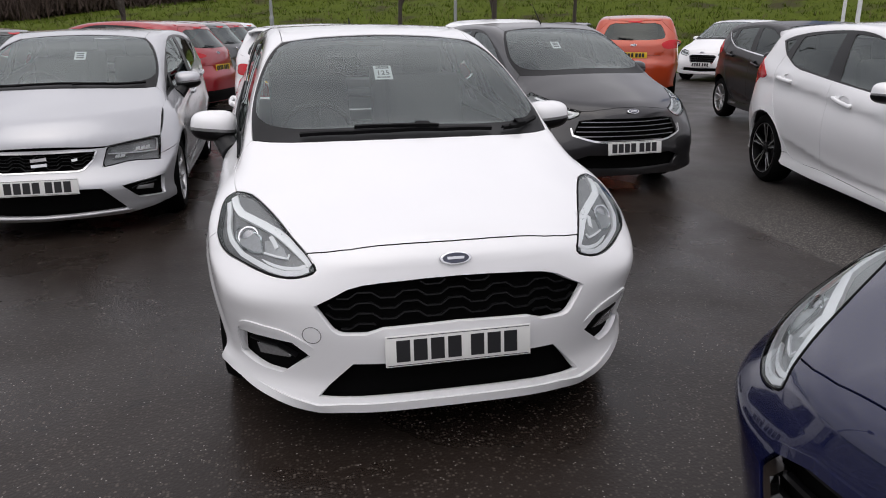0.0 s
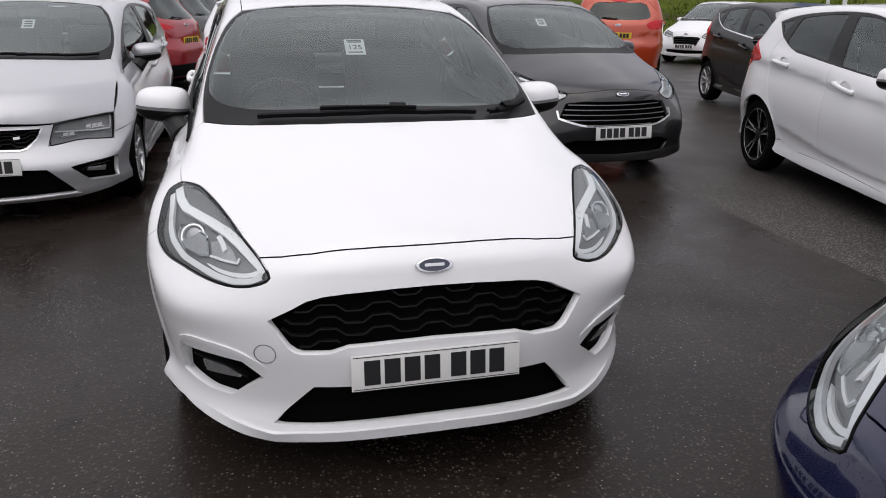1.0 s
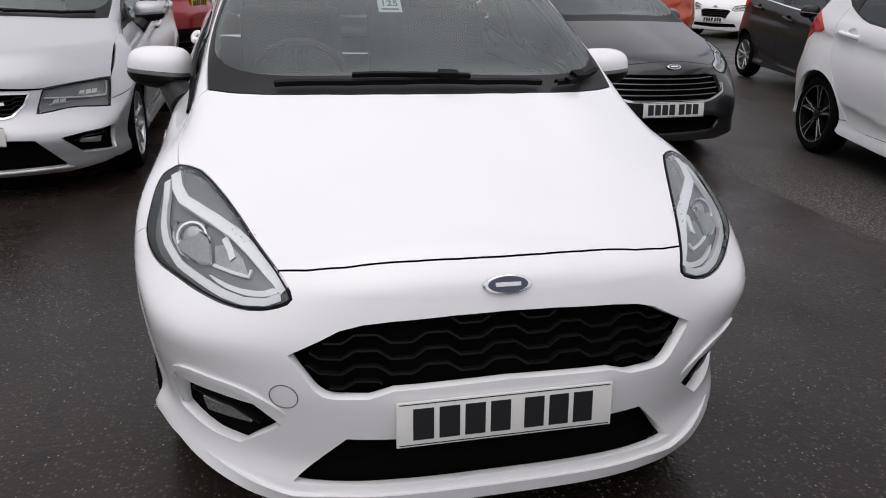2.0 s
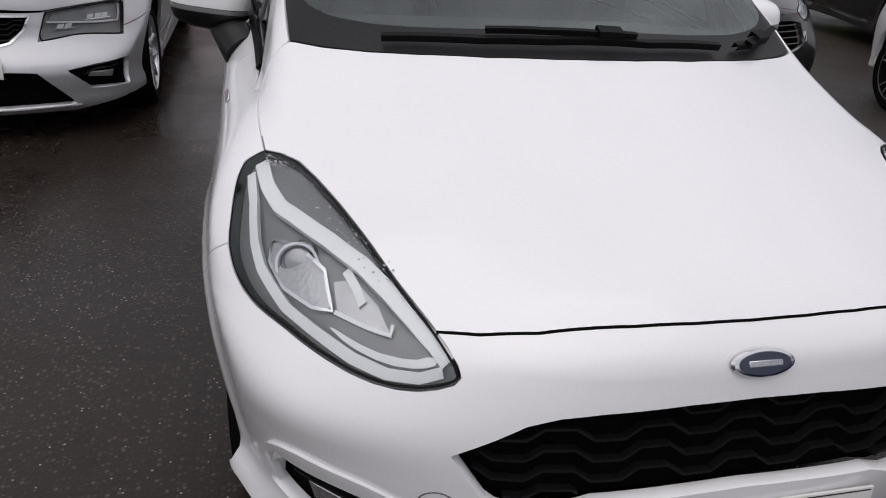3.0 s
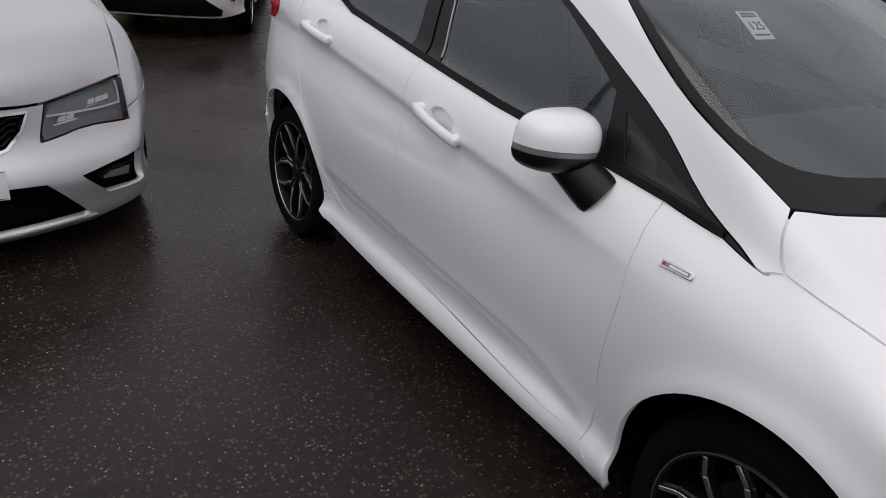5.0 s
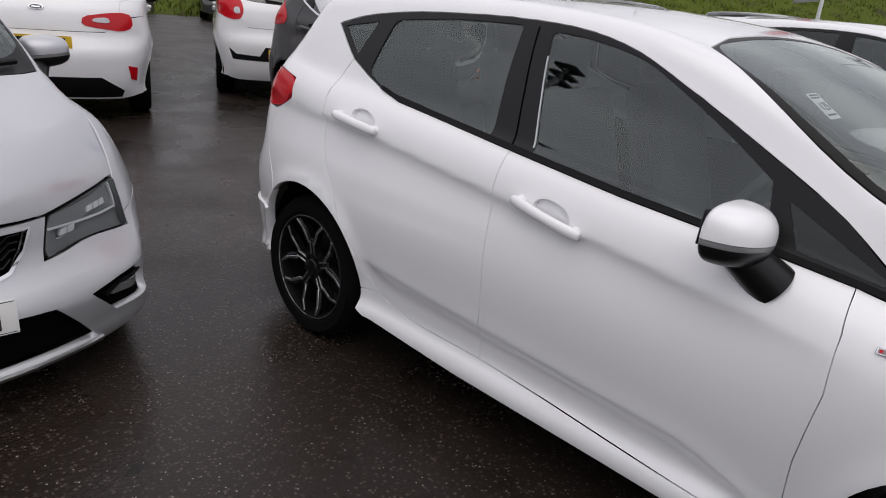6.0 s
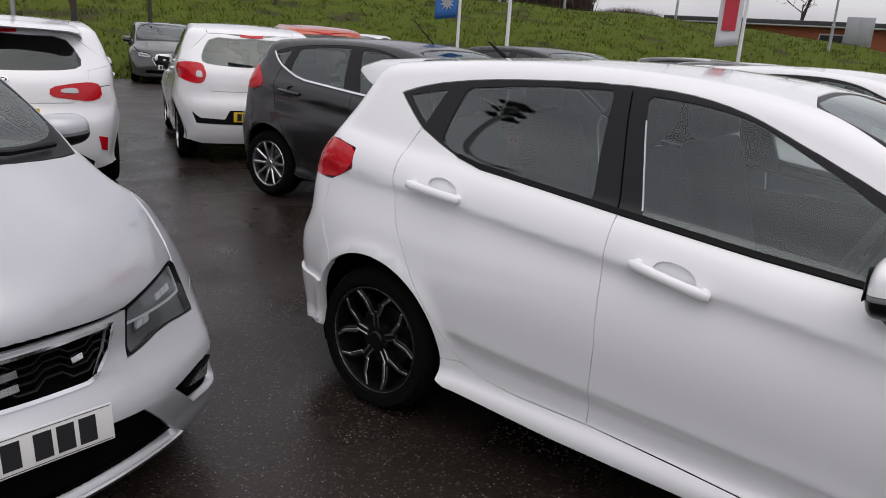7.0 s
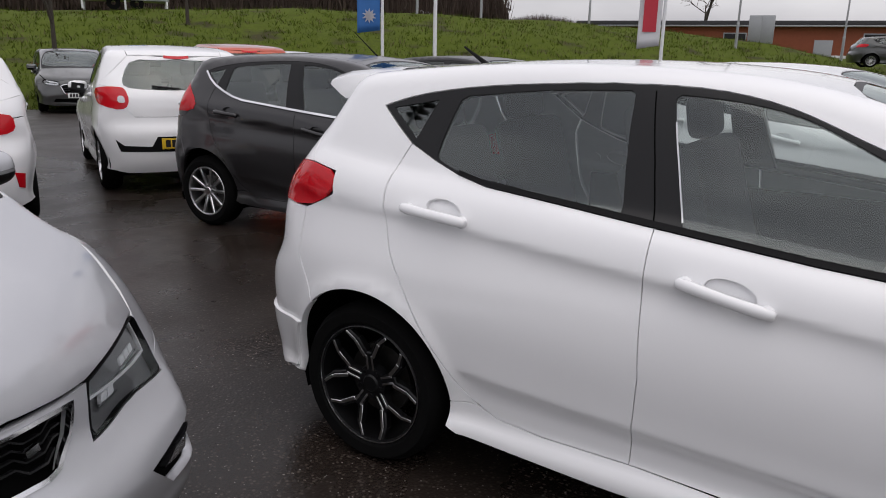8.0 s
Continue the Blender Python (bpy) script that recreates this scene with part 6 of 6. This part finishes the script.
spec, warp = stretched(0.83, 2.489, 3.97, 1.722, 1.475)
mk7, mk = placed(hatchback("grey_hatchback", "dark grey five-door hatchback with chrome grille bars, roof wet", GREY, 0.045, warp, spec, dict(MARK7, waved=False, bars=BARGREY, bar=0.006, bucket=LAMPPOD, smile=F((0.53, 0.60), (0.525, 0.54), (0.44, 0.512), (0.36, 0.492), (0.30, 0.485), (0, 0.48)), badge_z=0.735), dict(light=S((3.53, 1.22), (3.36, 1.06), (3.40, 0.98)) + R((0.70, 0.95), (0.64, 1.0), (0.60, 1.16)), plate=0.62), wheel=MULTI), 2.46, 3.58, 4)
mk.strip("chrome_line", "side", [(a, b + 0.012) for a, b in BELT[1:]] + [(3.23, 1.25), (3.29, 1.315)], 0.016, CHROME, sides=2, off=0.009, depth=0.01)
stock_card(mk, 1.70, 1.25)
part("aerial", rod((0, 2.1, 1.46), (0.0, 2.34, 1.66), 0.007, 0.003, 8), BLACK, mk7)

spec, warp = stretched(0.88, 2.648, 4.36, 1.823, 1.475)
sports = placed(hatchback("white_sports_hatchback", "white five-door hatchback with dark five-spoke wheels and privacy glass", WHITE, 0.04, warp, spec, WHITE_FRONT, dict(light=S((3.63, 1.17), (3.50, 1.10), (3.36, 1.0), (3.42, 0.965), (3.60, 0.955), (3.68, 0.89)) + R((0.70, 0.89), (0.64, 1.10)), plate=0.72), (PANE, DARKGLASS), FIVE, 0.322), 4.11, 0.28, -11.5)
roof_spoiler(sports[1], WHITE, 0.10)
focus = hatchback("white_family_hatchback", "white five-door hatchback seen from behind, yellow plate", WHITE, 0.05, warp, spec, WHITE_FRONT,
                  dict(light=R((0.32, 0.855), (0.33, 0.93), (0.50, 0.96), (0.62, 0.97), (0.70, 0.95), (0.71, 0.84), (0.62, 0.805), (0.46, 0.83)), plate=0.70, badge=0.98, clear=[R((0.40, 0.885), (0.41, 0.915), (0.52, 0.925), (0.54, 0.875))], dark=[R((0, 0.42), (0.45, 0.42), (0.62, 0.30), (0.6, 0.24), (0, 0.24))],
                       reflectors=[R((0.66, 0.52), (0.73, 0.50), (0.72, 0.38), (0.68, 0.40))]), (DARKGLASS, DARKGLASS), FIVE, 0.32, False)


def backed(made, x, y, az, length):
    """Stands a car by its tail: the middle of its rear, and the way its nose points, in degrees clockwise from +y."""
    made[0].matrix_basis = pose(x + length * math.sin(radians(az)), y + length * math.cos(radians(az)), 0, 0, 0, 180 - az)
    return made


roof_spoiler(focus[1], WHITE, 0.03)
backed(focus, -0.46, 7.78, 23, 4.36)
spec, warp = stretched(0.80, 2.489, 3.93, 1.695, 1.525)
backed(hatchback("white_city_car", "white small five-door car seen from behind, yellow plate", WHITE, 0.045, warp, spec, WHITE_FRONT,
                 dict(light=R((0.56, 1.07), (0.63, 1.085)) + S((3.60, 1.075), (3.46, 1.05), (3.47, 0.93)) + R((0.68, 0.87), (0.57, 0.88), (0.53, 0.97)), plate=0.53, badge=0.93, clear=[R((0.57, 0.935), (0.58, 1.0), (0.635, 1.0), (0.645, 0.94))], dark=[R((0, 0.60), (0.30, 0.60), (0.36, 0.50), (0.62, 0.51), (0.70, 0.57), (0.66, 0.45), (0, 0.44))]), (DARKGLASS, PANE), MULTI, 0.30, True), 2.33, 8.2, 28, 3.93)
spec, warp = stretched(0.85, 2.489, 4.08, 1.75, 1.60, 1.06)
backed(hatchback("orange_people_carrier", "orange tall five-door car seen from behind", ORANGE, 0.06, warp, spec, WHITE_FRONT,
                 dict(light=R((0.50, 1.0), (0.62, 1.05)) + S((3.55, 1.05), (3.45, 1.0), (3.50, 0.92)) + R((0.68, 0.90), (0.55, 0.92)), plate=0.80, badge=0.97), (DARKGLASS, DARKGLASS), MULTI, 0.31, False), 6.2, 11.2, 27, 4.08)
spec, warp = stretched(0.83, 2.489, 3.97, 1.722, 1.475)
dark = hatchback("black_hatchback", "black five-door hatchback with silver wheels and chrome window line", BLACKCAR, 0.06, warp, spec, dict(MARK7, waved=False, bars=ALLOY),
                 dict(light=S((3.53, 1.22), (3.36, 1.06), (3.40, 0.98)) + R((0.70, 0.95), (0.64, 1.0), (0.60, 1.16)), plate=0.62), (DARKGLASS, DARKGLASS), MULTI, 0.31, False)
dark[1].strip("chrome_line", "side", [(a, b + 0.012) for a, b in BELT[1:]] + [(3.23, 1.25), (3.29, 1.315)], 0.016, CHROME, sides=2, off=0.009, depth=0.01)
placed(dark, 6.53, 5.05, -11.5)
spec, warp = stretched(0.86, 2.70, 4.46, 1.795, 1.455)
maz = hatchback("slate_hatchback", "dark slate hatchback with a wide grille by the grass bank", SLATE, 0.07, warp, spec, dict(SLIM_FRONT, frame=CHROME, waved=False), None, (PANE, PANE), MULTI, 0.32, False)
placed(maz, 7.2, 18.0, -28)
spec, warp = stretched(0.80, 2.57, 4.06, 1.695, 1.50)
placed(hatchback("white_supermini", "white small hatchback with black grille by the grass bank", WHITE, 0.07, warp, spec, dict(SLIM_FRONT, frame=CHROME, waved=False), None, (PANE, PANE), FIVE, 0.31, False), 9.9, 14.9, -56)
spec, warp = stretched(0.88, 2.57, 4.28, 1.765, 1.54, 1.03)
red = hatchback("red_crossover", "deep red crossover with black lower trim", RED, 0.06, warp, spec, SLIM_FRONT, dict(light=R((0.36, 0.95), (0.62, 1.02)) + S((3.60, 1.04), (3.40, 1.02), (3.50, 0.95)) + R((0.66, 0.92), (0.45, 0.92)), plate=0.75, badge=0.98, dark=[R((0, 0.42), (0.66, 0.42), (0.62, 0.24), (0, 0.24))]), (DARKGLASS, DARKGLASS), FIVE, 0.33, False)
backed(red, -1.32, 11.0, -68, 4.28)
tagged(red[0], group="row of crossovers")
for i, (dx, dy, mat) in enumerate(((0.22, 2.45, None), (0.44, 4.9, None), (0.66, 7.35, None))):
    c = copy_thing(red[0], red[0].matrix_basis.copy())
    c.matrix_basis = Matrix.Translation((dx, dy, 0)) @ red[0].matrix_basis
    tone = (SLATE, RED, WHITE)[i]
    tagged(c, "%s crossover in the row beside the red one" % ("dark slate", "deep red", "white")[i])
    for o in c.children:
        if o.type == "MESH" and o.data.materials[0] is RED:
            o.data = o.data.copy()
            o.data.materials[0] = tone
# Neighbours of which little shows
spec, warp = stretched(0.86, 2.6, 4.2, 1.78, 1.46)
white_n = hatchback("white_hatchback", "white hatchback beside the silver one", WHITE, 0.06, warp, spec, SLIM_FRONT, None, (PANE, PANE), FIVE, 0.31, False)
placed(white_n, -4.75, 4.2, 0)
slate_n = copy_thing(maz[0], pose(-3.6, 14.2, 0, 0, 0, 100))
tagged(slate_n, "dark slate hatchback in the row behind the silver car", group="dark slate hatchbacks")
for x, y, yaw in ((8.6, 2.2, -12), (9.3, 6.3, -12), (11.6, 4.2, -12), (-8.4, 13.0, 250)):
    tagged(copy_thing(maz[0], pose(x, y, 0, 0, 0, yaw)), "dark slate hatchback among the parked rows", group="dark slate hatchbacks")
tagged(maz[0], group="dark slate hatchbacks")
for x, y, yaw in ((-1.2, 17.0, 10), (-7.4, 17.5, 20)):
    tagged(copy_thing(white_n[0], pose(x, y, 0, 0, 0, yaw)), "white hatchback among the parked rows", group="white hatchbacks")
tagged(white_n[0], group="white hatchbacks")
up = float(bank_z(82, 40))
tagged(copy_thing(maz[0], pose(40.0, 1.0, up - 0.02, 0, 0, 15)), "dark slate car parked on the rise by the red building", group="dark slate hatchbacks")
tagged(copy_thing(white_n[0], pose(38.5, 29.5, float(bank_z(52.5, 48)), 0, 0, -30)), "white hatchback parked behind the grass bank", group="white hatchbacks")

spec, warp = stretched(0.86, 2.55, 4.15, 1.77, 1.58, 1.06, form=SNUB)
WIDE = dict(WHITE_FRONT, waved=False, bars=GLOSSBLACK, bar=0.012, grille=F((0, 0.63), (0.30, 0.625), (0.41, 0.60), (0.455, 0.545), (0.42, 0.46), (0.32, 0.40), (0, 0.385)), intake=F((0, 0.30), (0.40, 0.30), (0.46, 0.23), (0.25, 0.225), (0, 0.222)),
            fog=F((0.73, 0.47), (0.66, 0.45), (0.62, 0.34), (0.64, 0.27), (0.71, 0.29)), plate_z=0.345, frame=NAVY, rim=0.02)
navy, nk = placed(hatchback("navy_hatchback", "dark navy hatchback with wet glossy bonnet, parked opposite", NAVY, 0.03, warp, spec, WIDE, None, (PANE, PANE), FIVE, 0.31, False), 0.40, -1.52, -84)
nk.strip("grille_chrome", "nose", F((0.375, 0.585), (0.418, 0.54), (0.385, 0.465)), 0.026, CHROME, sides=2, off=0.002, depth=0.02)
# A pale curved strip along the outer side of each fog opening.
nk.strip("vent_trim", "nose", F((0.745, 0.485), (0.762, 0.42), (0.755, 0.34), (0.72, 0.27)), 0.010, SILVER, sides=2, off=0.008, depth=0.014)
